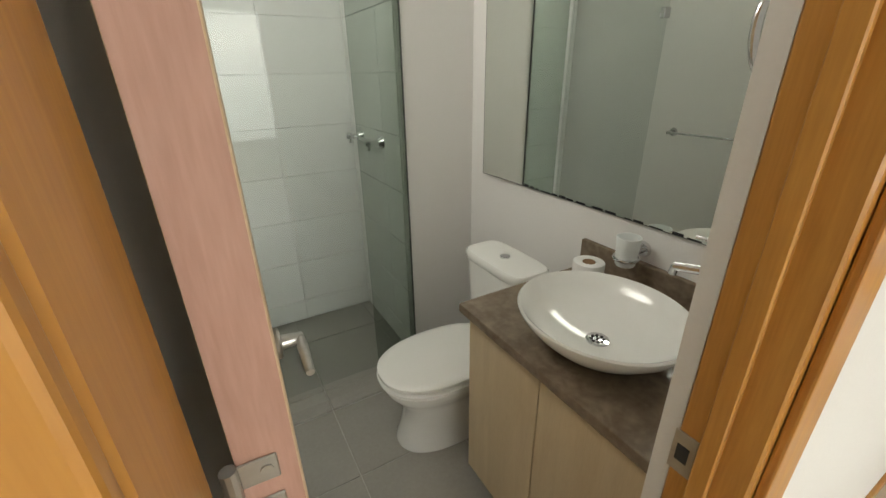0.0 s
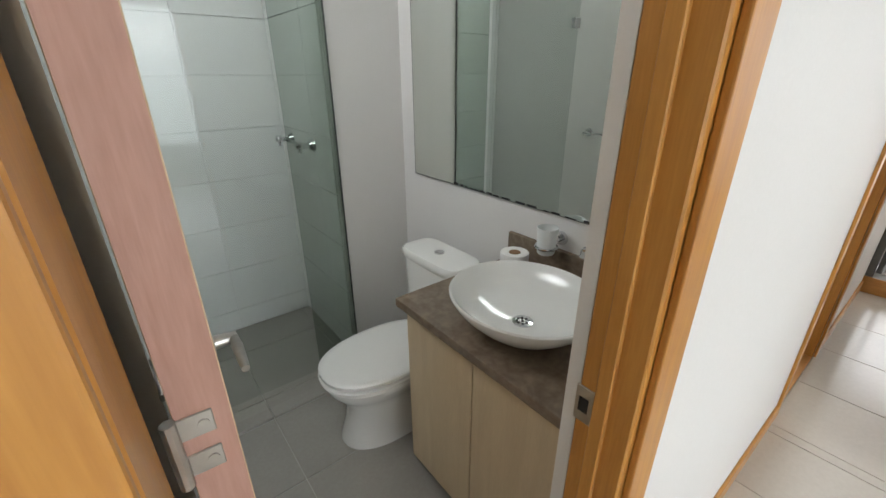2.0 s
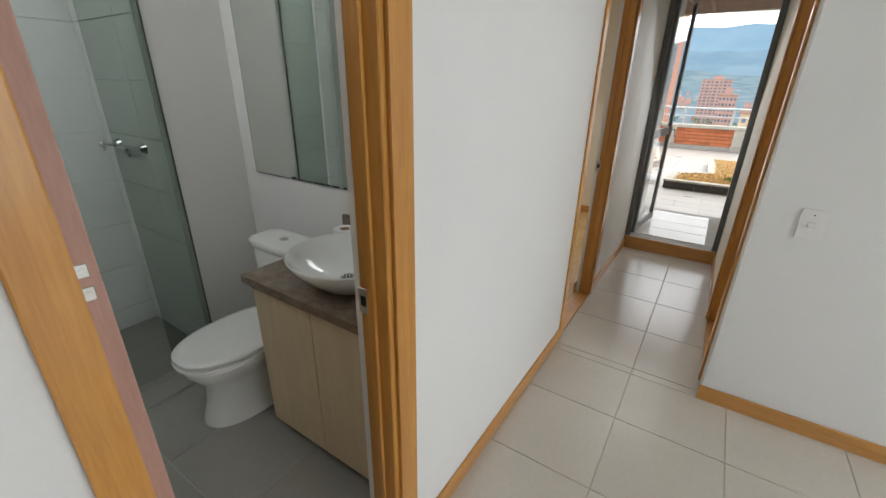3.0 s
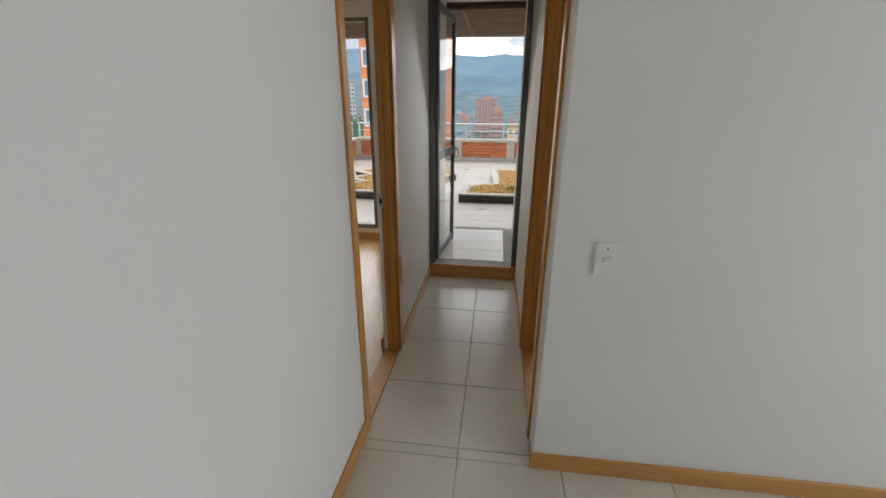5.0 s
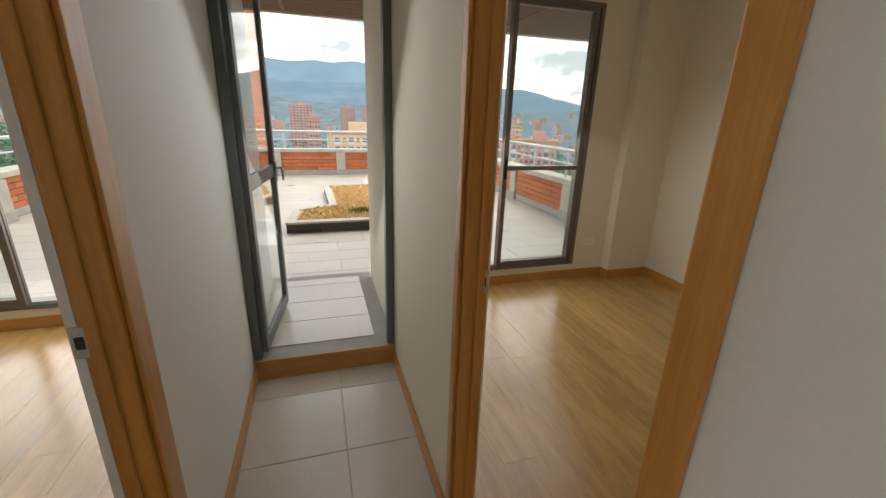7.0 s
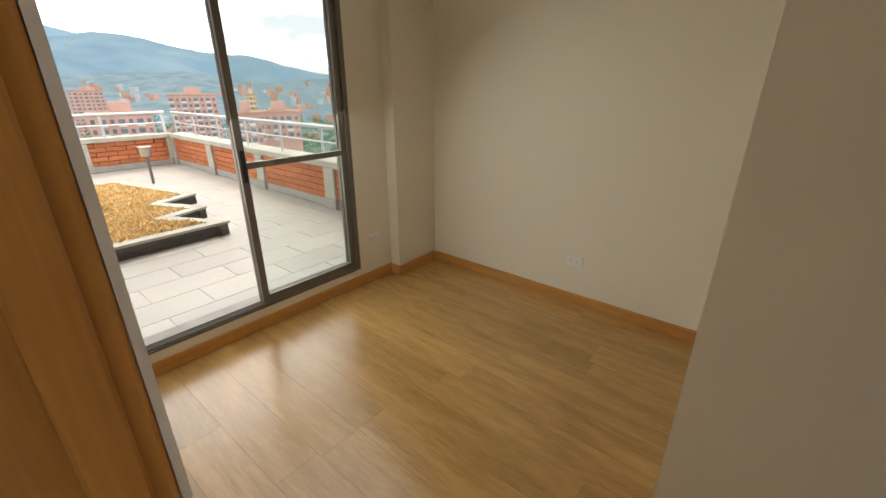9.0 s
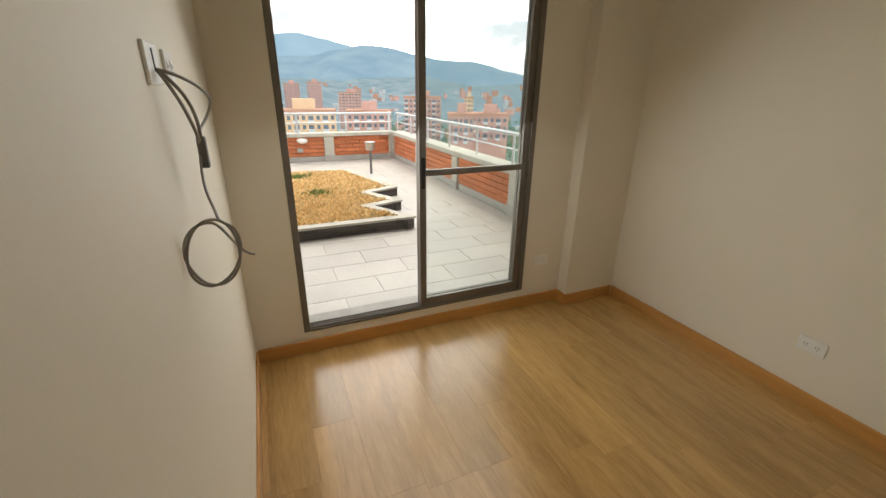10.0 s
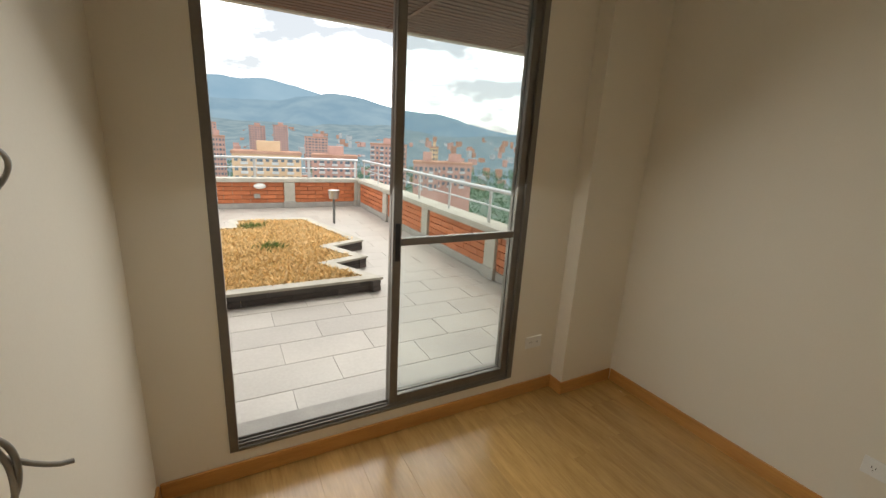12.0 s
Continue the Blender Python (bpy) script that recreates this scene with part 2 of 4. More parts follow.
def mesh_of(name, bm, material, smooth=False):
    bmesh.ops.recalc_face_normals(bm, faces=bm.faces)
    me = bpy.data.meshes.new(name)
    bm.to_mesh(me)
    bm.free()
    me.materials.append(material)
    if smooth:
        for p in me.polygons:
            p.use_smooth = True
        try:
            me.set_sharp_from_angle(angle=radians(42))
        except Exception:
            pass
    return me


def thing(name, label, category, kind="", group="", at=(0, 0, 0), rz=0.0):
    o = new(name)
    o.matrix_world = pose(*at, 0, 0, rz)
    return tagged(o, label, category, group, kind)


def solid(name, bm, material, label, category, kind="", group="", smooth=False):
    return tagged(new(name, mesh_of(name, bm, material, smooth)), label, category, group, kind)


def part(name, bm, material, parent, label="", smooth=False):
    o = new(name, mesh_of(name, bm, material, smooth))
    o.parent = parent
    return tagged(o, label)


def tube(name, pts, r, material, parent=None, label=""):
    cu = bpy.data.curves.new(name, "CURVE")
    cu.dimensions, cu.bevel_depth, cu.bevel_resolution, cu.use_fill_caps = "3D", r, 3, True
    sp = cu.splines.new("NURBS")
    sp.points.add(len(pts) - 1)
    for p, c in zip(sp.points, pts):
        p.co = (*c, 1)
    sp.use_endpoint_u, sp.order_u, sp.resolution_u = True, 4, 6
    tmp = bpy.data.objects.new(name, cu)
    me = bpy.data.meshes.new_from_object(tmp)
    bpy.data.objects.remove(tmp)
    me.materials.clear()
    me.materials.append(material)
    for p in me.polygons:
        p.use_smooth = True
    o = new(name, me)
    o.parent = parent
    return tagged(o, label)


def structure(name, bm, material, label, category="wall"):
    return solid(name, bm, material, label, category, "structure")


# ---- plan ----
YL, YR = 0.435, -0.335       # corridor faces
XS = 3.59                    # wall with the light switch
XE = 5.61                    # terrace door at the corridor's end
XW = 6.575                   # inner face of the facade wall
YB = -0.415                  # bedroom face of the corridor wall
YB2 = 0.53                   # second bedroom face
YF = -2.95                   # far bedroom wall
YG = 3.06                    # far wall of the second bedroom
H = 2.42
TZ = 0.05                    # terrace floor level
BX0, BX1 = 1.43, 2.79        # bathroom side walls
BD0, BD1 = 1.572, 2.150      # bathroom door opening
DH = 2.05                    # door height
LD0, LD1 = 3.70, 4.405       # second bedroom's door opening
RD0, RD1 = 3.77, 4.515       # bedroom's door opening
WL0, WL1 = -0.685, -2.19     # bedroom window
VL0, VL1 = 1.19, 2.69        # second bedroom window
WZ0, WZ1 = 0.135, 2.28
XO = XW + 0.15


def wall_x(name, x0, x1, y0, y1, gaps, material, label, z1=H):
    """Wall along x from x0 to x1, between faces y0 and y1; gaps: (a, b, z0, z1)."""
    bm = bmesh.new()
    p = x0
    for a, b, g0, g1 in sorted(gaps):
        box(bm, p, y0, 0, a, y1, z1)
        if g0 > 0:
            box(bm, a, y0, 0, b, y1, g0)
        if g1 < z1:
            box(bm, a, y0, g1, b, y1, z1)
        p = b
    box(bm, p, y0, 0, x1, y1, z1)
    return structure(name, bm, material, label)


def wall_y(name, y0, y1, x0, x1, gaps, material, label, z0=0, z1=H):
    bm = bmesh.new()
    p = y0
    for a, b, g0, g1 in sorted(gaps):
        box(bm, x0, p, z0, x1, a, z1)
        if g0 > z0:
            box(bm, x0, a, z0, x1, b, g0)
        if g1 < z1:
            box(bm, x0, a, g1, x1, b, z1)
        p = b
    box(bm, x0, p, z0, x1, y1, z1)
    return structure(name, bm, material, label)


# walls round the hall and corridor
wall_x("wall_bathroom_hall", -1.6, LD0 - 0.001, YL, YB2, [(BD0 - 0.001, BD1 + 0.001, 0, DH + 0.02)], WALL, "white painted plaster wall with the bathroom doorway")
wall_x("wall_corridor_north", LD0 - 0.001, XO, YL, YB2, [(LD0, LD1, 0, DH + 0.02)], WALL, "white painted corridor wall beside the terrace door")
structure("wall_corridor_corner", bx(XS, YB, 0, RD0 - 0.001, YR, H), WALL, "white painted wall corner beside the bedroom doorway")
wall_x("wall_corridor_south", RD0 - 0.001, XO, YB, YR, [(RD0, RD1, 0, DH + 0.02)], CREAM, "white painted corridor wall with a bedroom doorway")
wall_y("wall_switch", -4.0, YB, XS, XS + 0.09, [], WALL, "white painted wall with a light switch")
wall_y("wall_living_west", -4.0, YL, -1.7, -1.6, [], WALL, "plain white living room wall")
wall_x("wall_living_south", -1.7, XS + 0.09, -4.1, -4.0, [(0.85, 3.35, 0.45, 2.35)], WALL, "white living room wall with a wide window")
# bedroom
wall_y("wall_facade", YF - 0.1, YB, XW, XO, [(WL1, WL0, WZ0, WZ1)], CREAM, "cream painted window wall of the bedroom")
wall_x("wall_bedroom_south", XS + 0.09, XO, YF - 0.1, YF, [], CREAM, "cream painted bedroom wall")
wall_y("wall_closet", YF, -1.43, 3.68, 4.32, [], CREAM, "cream painted closet block beside the bedroom door")
structure("wall_column", bx(XW - 0.10, YF, 0, XW - 0.001, -2.51, H), CREAM, "cream painted pilaster in the bedroom corner")
# second bedroom
wall_y("wall_facade_second", YB2, YG + 0.1, XW, XO, [(VL0, VL1, WZ0, WZ1)], CREAM, "cream painted window wall of the second bedroom")
wall_x("wall_second_far", 2.9, XO, YG, YG + 0.1, [], CREAM, "cream painted far wall of the second bedroom")
wall_y("wall_bath_mirror", YB2, YG, BX1, 2.90, [], WALL, "white bathroom wall behind the mirror")
# bathroom
# High opening added only to seat the bathroom fill lamp.
wall_y("wall_bath_left", YB2, 2.9, BX0 - 0.1, BX0, [(1.0, 2.1, 2.05, 2.38)], WALL, "white bathroom wall with a towel bar")
SHX, SHY, SHW = 2.41, 2.73, 2.05
# Added block hidden by the leaf; it keeps light out of the hinge gap.
structure("wall_bath_pier", bx(BX0 + 0.001, YB2 + 0.001, 0, 1.584, 0.98, H), WALL, "white plaster block added behind the open bathroom door to darken its gap")
structure("wall_bath_end", bx(SHX, SHW, 0, BX1, 2.9, H), WALL, "white wall return beside the shower")
structure("wall_shower_back", bx(BX0 - 0.1, SHY + 0.008, 0, SHX, SHY + 0.13, H), WALL, "shower back wall under white tiles")
structure("wall_bath_reveal", bx(2.138, YB2 + 0.0045, 0, BX1, 0.562, H), WALL, "white plaster return beside the bathroom doorway")
# terrace doorway head
structure("wall_over_terrace_door", bx(XE - 0.02, YR, 2.27, XE + 0.1, YL, H), WALL, "white lintel over the terrace door")
# ceilings
structure("ceiling", bx(-1.7, -4.1, H, XO, YG + 0.1, H + 0.12), CEIL, "plain white ceiling", "ceiling")

# ---- exposed floors (base slabs; pieces come last) ----
structure("floor_hall", bx(-1.7, -4.1, -0.12, XE, YB2, -0.004), GROUT, "cream porcelain tile floor of hall and corridor", "floor")
structure("floor_bedroom", bx(XS + 0.05, YF - 0.1, -0.12, XO, YB + 0.09, -0.006), DARK, "oak laminate plank floor of the bedroom", "floor")
structure("floor_second_bedroom", bx(2.9, YB2 - 0.09, -0.12, XO, YG + 0.1, -0.006), DARK, "oak laminate plank floor of the second bedroom", "floor")
structure("floor_bathroom", bx(BX0 - 0.1, YB2, -0.12, 2.90, 2.9, -0.004), BATHGROUT, "grey porcelain tile bathroom floor", "floor")


# ---- skirting ----
def skirting(name, x0, y0, x1, y1, h=0.082):
    structure(name, bx(x0, y0, 0, x1, y1, h, 0.003), TRIM_H, "varnished pine skirting board along the wall", "baseboard")


S = 0.012
skirting("baseboard", BD1 + 0.075, YL - S, LD0 - 0.027, YL)
skirting("baseboard", -1.6, YL - S, BD0 - 0.03, YL)
skirting("baseboard", LD1 + 0.07, YL - S, XE - 0.012, YL)
skirting("baseboard", RD1 + 0.027, YR, XE - 0.012, YR + S)
skirting("baseboard", XS - S, -4.0, XS, YR + S)
skirting("baseboard", XE - S, YR, XE, YL, 0.12)
skirting("baseboard", XW - S, YB - S, XW, -2.51)
skirting("baseboard", RD1 + 0.07, YB - S, XW - S, YB)
skirting("baseboard", 4.32, YF, XW - 0.10 - S, YF + S)
skirting("baseboard", XW - 0.10 - S, YF + S, XW - 0.10, -2.51 + S)
skirting("baseboard", XW - 0.10, -2.51, XW - S, -2.51 + S)
skirting("baseboard", 3.70, -1.43, 4.32 + S, -1.43 + S)
skirting("baseboard", XW - S, YB2 + S, XW, YG)
skirting("baseboard", LD1 + 0.07, YB2, XW, YB2 + S)
skirting("baseboard", LD1 - 0.036, YB2 + 0.0045, LD1 + 0.069, YB2 + 0.02)
skirting("baseboard", RD1 - 0.036, YB - 0.02, RD1 + 0.069, YB - 0.0045)


structure("trim_closet", bx(4.3205, -1.60, 0, 4.326, -1.52, 2.1, 0.001), TRIM, "varnished pine casing on the closet corner", "trim")
structure("sill_window", bx(XW + 0.077, WL1, 0.06, XO + 0.03, WL0, 0.146, 0.004), CONCRETE, "rough concrete sill outside the bedroom window", "window sill")
structure("sill_window_second", bx(XW + 0.077, VL0, 0.06, XO + 0.03, VL1, 0.146, 0.004), CONCRETE, "rough concrete sill outside the second bedroom window", "window sill")


# ---- door frames ----
def door_frame(name, x0, x1, ya, yb, label, strike=None, both=True, wl=0.062, inset=0.02, wr=0.062):
    """Pine frame lining the opening x0..x1 of a wall between faces ya < yb; the casing is on the hall side, the
    lining stops short of the room side and leaves a strip of plaster there."""
    t = thing(name, label, "door frame", "structure")
    d, w = 0.012, wr
    hall, room = (yb - 0.0005, ya + inset) if strike == "low" else (ya + 0.0005, yb - inset)
    j0, j1 = min(hall, room), max(hall, room)
    for xa, xb in ((x0 - 0.002, x0 + 0.028), (x1 - 0.028, x1 + 0.002)):
        part("jamb", bx(xa, j0, 0, xb, j1, DH, 0.003), TRIM, t)
    part("head", bx(x0, j0, DH - 0.03, x1, j1, DH), TRIM, t)
    c0, c1 = (yb + 0.0005, yb + d) if strike == "low" else (ya - d, ya - 0.0005)
    for xa, xb in ((x0 - wl, x0 + 0.0275), (x1 - 0.012, x1 + w)):
        part("casing", bx(xa, c0, 0, xb, c1, DH - 0.007, 0.003, 2), TRIM, t)
    part("casing", bx(x0 - wl, c0, DH - 0.006, x1 + w, c1, DH + 0.055, 0.003, 2), TRIM_H, t)
    ym = ya + 0.05 if strike != "low" else yb - 0.05
    for xa, xb in ((x0 + 0.028, x0 + 0.038), (x1 - 0.038, x1 - 0.028))[0 if both else 1:]:
        part("stop", bx(xa, ym - 0.012, 0, xb, ym + 0.012, DH - 0.03, 0.002), TRIM, t)
    r0, r1 = min(room, yb if room > hall else ya), max(room, yb if room > hall else ya)
    for xa, xb in ((x0, x0 + 0.026), (x1 - 0.026, x1)):
        part("plaster_return", bx(xa, r0 + 0.0005, 0, xb, r1 - 0.0005, DH), WALL, t, "white plaster strip behind the lining")
    return t


bath_frame = door_frame("door_frame", BD0, BD1, YL, YB2, "orange varnished pine frame of the bathroom doorway", None, False, 0.028, 0.002)
left_frame = door_frame("door_frame", LD0, LD1, YL, YB2, "varnished pine frame of the second bedroom doorway", None, True, 0.025)
right_frame = door_frame("door_frame", RD0, RD1, YB, YR, "varnished pine frame of the bedroom doorway", "low", True, 0.022, 0.006, 0.025)


def strike(parent, x, y, z, s=-1):
    p = part("strike_plate", bx(x, y - 0.016, z - 0.035, x + s * 0.003, y + 0.016, z + 0.035, 0.001), STEEL, parent, "brushed steel strike plate")
    part("latch_hole", bx(x + s * 0.0035, y - 0.008, z - 0.014, x + s * 0.001, y + 0.009, z + 0.014), DARK, p)


strike(bath_frame, BD1 - 0.028, 0.515, 0.967)
strike(left_frame, LD1 - 0.028, 0.51, 0.966)
strike(right_frame, RD1 - 0.028, -0.395, 0.966)


# ---- door leaves ----
def lever(parent, x, y, z, side, along):
    """Lever handle on a leaf that lies along local +x; side: face direction in y; along: lever direction in x."""
    h = part("handle", lathe([(0.0295, 0), (0.0305, 0.005), (0.028, 0.009), (0.014, 0.011), (0.0125, 0.035)], 28), STEEL, parent, "brushed steel lever handle", True)
    h.matrix_local = Matrix.Translation((x, y, z)) @ Euler((radians(-90 * side), 0, 0)).to_matrix().to_4x4()
    y1 = y + side * 0.045
    b = bmesh.new()
    rod(b, (x, y + side * 0.03, z), (x, y1 + side * 0.006, z), 0.011)
    rod(b, (x, y1, z), (x + along * 0.03, y1, z), 0.0085)
    rod(b, (x + along * 0.03, y1, z), (x + along * 0.105, y1, z - 0.008), 0.0105, 0.0075)
    part("lever", b, STEEL, parent, "", True)


def door_leaf(name, label, at, rz, width, edge, hinges):
    t = thing(name, label, "door", at=at, rz=rz)
    tk = 0.036
    part("panel", bx(0.002, 0, 0.012, width - 0.002, tk, DH - 0.035, 0.0015), OAK, t)
    part("hinge_edge", bx(0, 0.001, 0.012, 0.0018, tk - 0.001, DH - 0.035), edge, t, "unpainted timber door edge")
    part("lock_edge", bx(width - 0.0018, 0.001, 0.012, width, tk - 0.001, DH - 0.035), EDGE, t)
    for z in hinges:
        hb = bmesh.new()
        for k in (-0.017, 0.017):
            box(hb, -0.002, 0.012, z + k - 0.010, -0.0002, tk - 0.001, z + k + 0.010, 0.0008)
            rod(hb, (-0.003, 0.019, z + k), (-0.001, 0.019, z + k), 0.004, n=8)
        rod(hb, (-0.005, tk + 0.003, z - 0.03), (-0.005, tk + 0.003, z + 0.03), 0.005, n=10)
        part("hinge", hb, STEEL, t, "steel butt hinge")
    lever(t, width - 0.09, 0, 0.985, -1, -1)
    lever(t, width - 0.09, tk, 0.985, 1, -1)
    return t


door_leaf("door_1", "open pale oak veneer bathroom door with lever handle", (1.648, 0.537, 0), 87.0, 0.60, EDGE, (0.22, 1.215, 1.85))
door_leaf("door_2", "open pale oak veneer bedroom door", (3.722, YB - 0.004, 0), -80.5, 0.62, TRIM, (0.22, 1.85))


# ---- windows and terrace door ----
def sliding_window(name, y0, y1, panel, label):
    """Aluminium sliding window between y0 < y1; panel: the side ('lo' or 'hi' y) that holds the sliding sash."""
    t = thing(name, label, "window", "structure")
    w, xa, xb = 0.035, XW - 0.004, XW + 0.075
    f = bmesh.new()
    box(f, xa, y0, WZ0, xb, y0 + w, WZ1, 0.002)
    box(f, xa, y1 - w, WZ0, xb, y1, WZ1, 0.002)
    part("window_frame", f, ALU, t)
    part("head", bx(xa, y0 + w, WZ1 - w, xb, y1 - w, WZ1, 0.002), ALU, t)
    tr = bmesh.new()
    box(tr, xa, y0 + w, WZ0, xb, y1 - w, WZ0 + 0.012)
    for k in (0.012, 0.034, 0.058):
        box(tr, xa + k, y0 + w, WZ0 + 0.012, xa + k + 0.004, y1 - w, WZ0 + 0.026)
    part("track", tr, ALU, t, "aluminium sliding track")
    ym = (y0 + y1) / 2
    p0, p1 = (y0 + w, ym + 0.02) if panel == "lo" else (ym - 0.02, y1 - w)
    z0, z1, sw = WZ0 + 0.014, WZ1 - w, 0.042
    zm = 1.02
    for name2, x0 in (("sash", XW + 0.012), ("rear_sash", XW + 0.045)):
        b = bmesh.new()
        x1 = x0 + 0.026
        for a in (p0, p1 - sw):
            box(b, x0, a, z0, x1, a + sw, z1, 0.002)
        box(b, x0, p0 + sw, z0, x1, p1 - sw, z0 + 0.055, 0.002)
        box(b, x0, p0 + sw, z1 - 0.03, x1, p1 - sw, z1, 0.002)
        if name2 == "sash":
            box(b, x0, p0 + sw, zm - 0.018, x1, p1 - sw, zm + 0.018, 0.002)
        s = part(name2, b, ALU, t)
        g = part("pane", bx(x0 + 0.010, p0 + sw, z0 + 0.05, x0 + 0.014, p1 - sw, z1 - 0.03), PANE, s)
        g.visible_shadow = False
    ye = p1 - 0.022 if panel == "lo" else p0 + 0.022
    part("pull", bx(XW + 0.006, ye - 0.012, zm - 0.09, XW + 0.0125, ye + 0.012, zm + 0.09, 0.002), DARK, t, "black recessed pull")
    return t


sliding_window("window_1", WL1, WL0, "lo", "dark bronze aluminium sliding window standing half open")
sliding_window("window_2", VL0, VL1, "hi", "dark bronze aluminium sliding window of the second bedroom")

td = thing("terrace_door_frame", "dark grey aluminium frame of the terrace door", "door frame", "structure")
for ya, yb in ((YL - 0.042, YL - 0.001), (YR + 0.001, YR + 0.042)):
    part("jamb", bx(XE - 0.004, ya, 0.125, XE + 0.06, yb, 2.268, 0.003), GREYALU, td)
part("head", bx(XE - 0.004, YR + 0.042, 2.225, XE + 0.06, YL - 0.042, 2.268), GREYALU, td)
DW = 0.665
tl = thing("terrace_door", "open grey aluminium terrace door with two glass panes", "door", at=(XE + 0.03, YL - 0.045, 0), rz=-6.0)
fr = bmesh.new()
for a in (0.0, DW - 0.05):
    box(fr, a, -0.03, 0.15, a + 0.05, 0.0, 2.22, 0.003)
for z, h in ((0.15, 0.07), (1.03, 0.075), (2.16, 0.06)):
    box(fr, 0.05, -0.028, z, DW - 0.05, -0.002, z + h, 0.002)
part("frame", fr, GREYALU, tl)
for z0, z1 in ((0.222, 1.028), (1.107, 2.158)):
    g = part("pane", bx(0.05, -0.017, z0, DW - 0.05, -0.013, z1), PANE, tl)
    g.visible_shadow = False
lk = bmesh.new()
box(lk, DW - 0.042, -0.04, 0.99, DW - 0.012, -0.03, 1.12, 0.003)
rod(lk, (DW - 0.027, -0.04, 1.075), (DW - 0.027, -0.07, 1.075), 0.008)
rod(lk, (DW - 0.027, -0.07, 1.075), (DW - 0.027, -0.075, 1.0), 0.007)
part("handle", lk, STEEL, tl, "dark steel pull handle")

# outside threshold between the stub walls
structure("threshold", bx(XE, YR, -0.1, XO + 0.10, YL, 0.118), CONCRETE, "rough concrete threshold outside the terrace door", "threshold")


# ---- bathroom things ----
def vanity():
    t = thing("vanity_cabinet", "pale maple laminate vanity cabinet under a marble top", "cabinet")
    x0, x1, y0, y1, z = 2.262, BX1 - 0.002, 0.566, 1.262, 0.745
    part("body", bx(x0 + 0.018, y0, 0.06, x1, y1, z, 0.002), VANITY, t)
    ym = 0.93
    for a, b in ((y0 + 0.002, ym - 0.002), (ym + 0.002, y1 - 0.002)):
        part("door", bx(x0, a, 0.065, x0 + 0.017, b, z - 0.028, 0.0015), VANITY, t)
    part("finger_rail", bx(x0 - 0.002, y0, z - 0.026, x0 + 0.0175, y1, z), RAILWOOD, t, "reddish brown finger rail")
    part("plinth", bx(x0 + 0.06, y0 + 0.01, 0, x1 - 0.03, y1 - 0.02, 0.059), DARK, t)


vanity()
top = thing("marble_countertop", "brown marble countertop with an upstand", "countertop")
part("slab", bx(2.235, 0.564, 0.7465, BX1 - 0.001, 1.285, 0.778, 0.004, 2), MARBLE, top)
part("upstand", bx(BX1 - 0.021, 0.564, 0.7785, BX1 - 0.001, 1.285, 0.885, 0.003), MARBLE, top)

basin = thing("vessel_basin", "oval white ceramic vessel basin on the marble top", "washbasin", at=(2.432, 0.905, 0.779), rz=0)
prof_out = [(0.105, 0.0), (0.115, 0.008), (0.155, 0.042), (0.19, 0.078), (0.207, 0.106), (0.208, 0.112), (0.204, 0.116), (0.198, 0.112),
            (0.18, 0.083), (0.14, 0.048), (0.09, 0.028), (0.04, 0.018), (0.001, 0.016)]
part("bowl", lathe(prof_out, 56, 0.99, 1.09), CERAMIC, basin, "", True)
dr = part("drain", lathe([(0.001, 0.016), (0.03, 0.017), (0.031, 0.021), (0.026, 0.0225), (0.001, 0.0215)], 28), CHROME, basin, "chrome drain strainer", True)
hb = bmesh.new()
for i in range(8):
    a = 2 * math.pi * i / 8
    rr = 0.016 if i else 0
    rod(hb, (0.016 * math.cos(a), 0.016 * math.sin(a), 0.0215), (0.016 * math.cos(a), 0.016 * math.sin(a), 0.0232), 0.0042, n=10)
rod(hb, (0, 0, 0.0215), (0, 0, 0.0232), 0.0042, n=10)
part("drain_holes", hb, DARK, dr)

fau = thing("basin_faucet", "tall chrome basin mixer tap beside the basin", "faucet", at=(2.632, 0.722, 0.7785), rz=0)
part("base", lathe([(0.027, 0), (0.027, 0.006), (0.023, 0.010)], 28), CHROME, fau, "", True)
part("body", rod(rod(bmesh.new(), (0, 0, 0.008), (0, 0, 0.27), 0.0215, n=28), (0, 0, 0.272), (0, 0, 0.315), 0.0225, n=28), CHROME, fau, "", True)
part("spout", rod(bmesh.new(), (-0.004, 0.012, 0.235), (-0.045, 0.115, 0.225), 0.012, 0.011, n=20), CHROME, fau, "", True)
part("aerator", rod(bmesh.new(), (-0.044, 0.112, 0.226), (-0.045, 0.115, 0.205), 0.0105, n=18), CHROME, fau, "", True)
part("lever", rod(bmesh.new(), (-0.004, 0.015, 0.302), (-0.035, 0.085, 0.312), 0.0055, 0.0045, n=14), CHROME, fau, "", True)

roll = thing("toilet_paper_roll", "white toilet paper roll standing on the marble top", "toilet paper", at=(2.66, 1.15, 0.7785))
part("paper", lathe([(0.022, 0.001), (0.05, 0.0), (0.051, 0.003), (0.051, 0.092), (0.049, 0.095), (0.022, 0.094), (0.021, 0.05)], 32), PAPER, roll, "", True)
part("core", rod(bmesh.new(), (0, 0, 0.002), (0, 0, 0.0948), 0.0205, n=24), CARD, roll, "brown cardboard core")

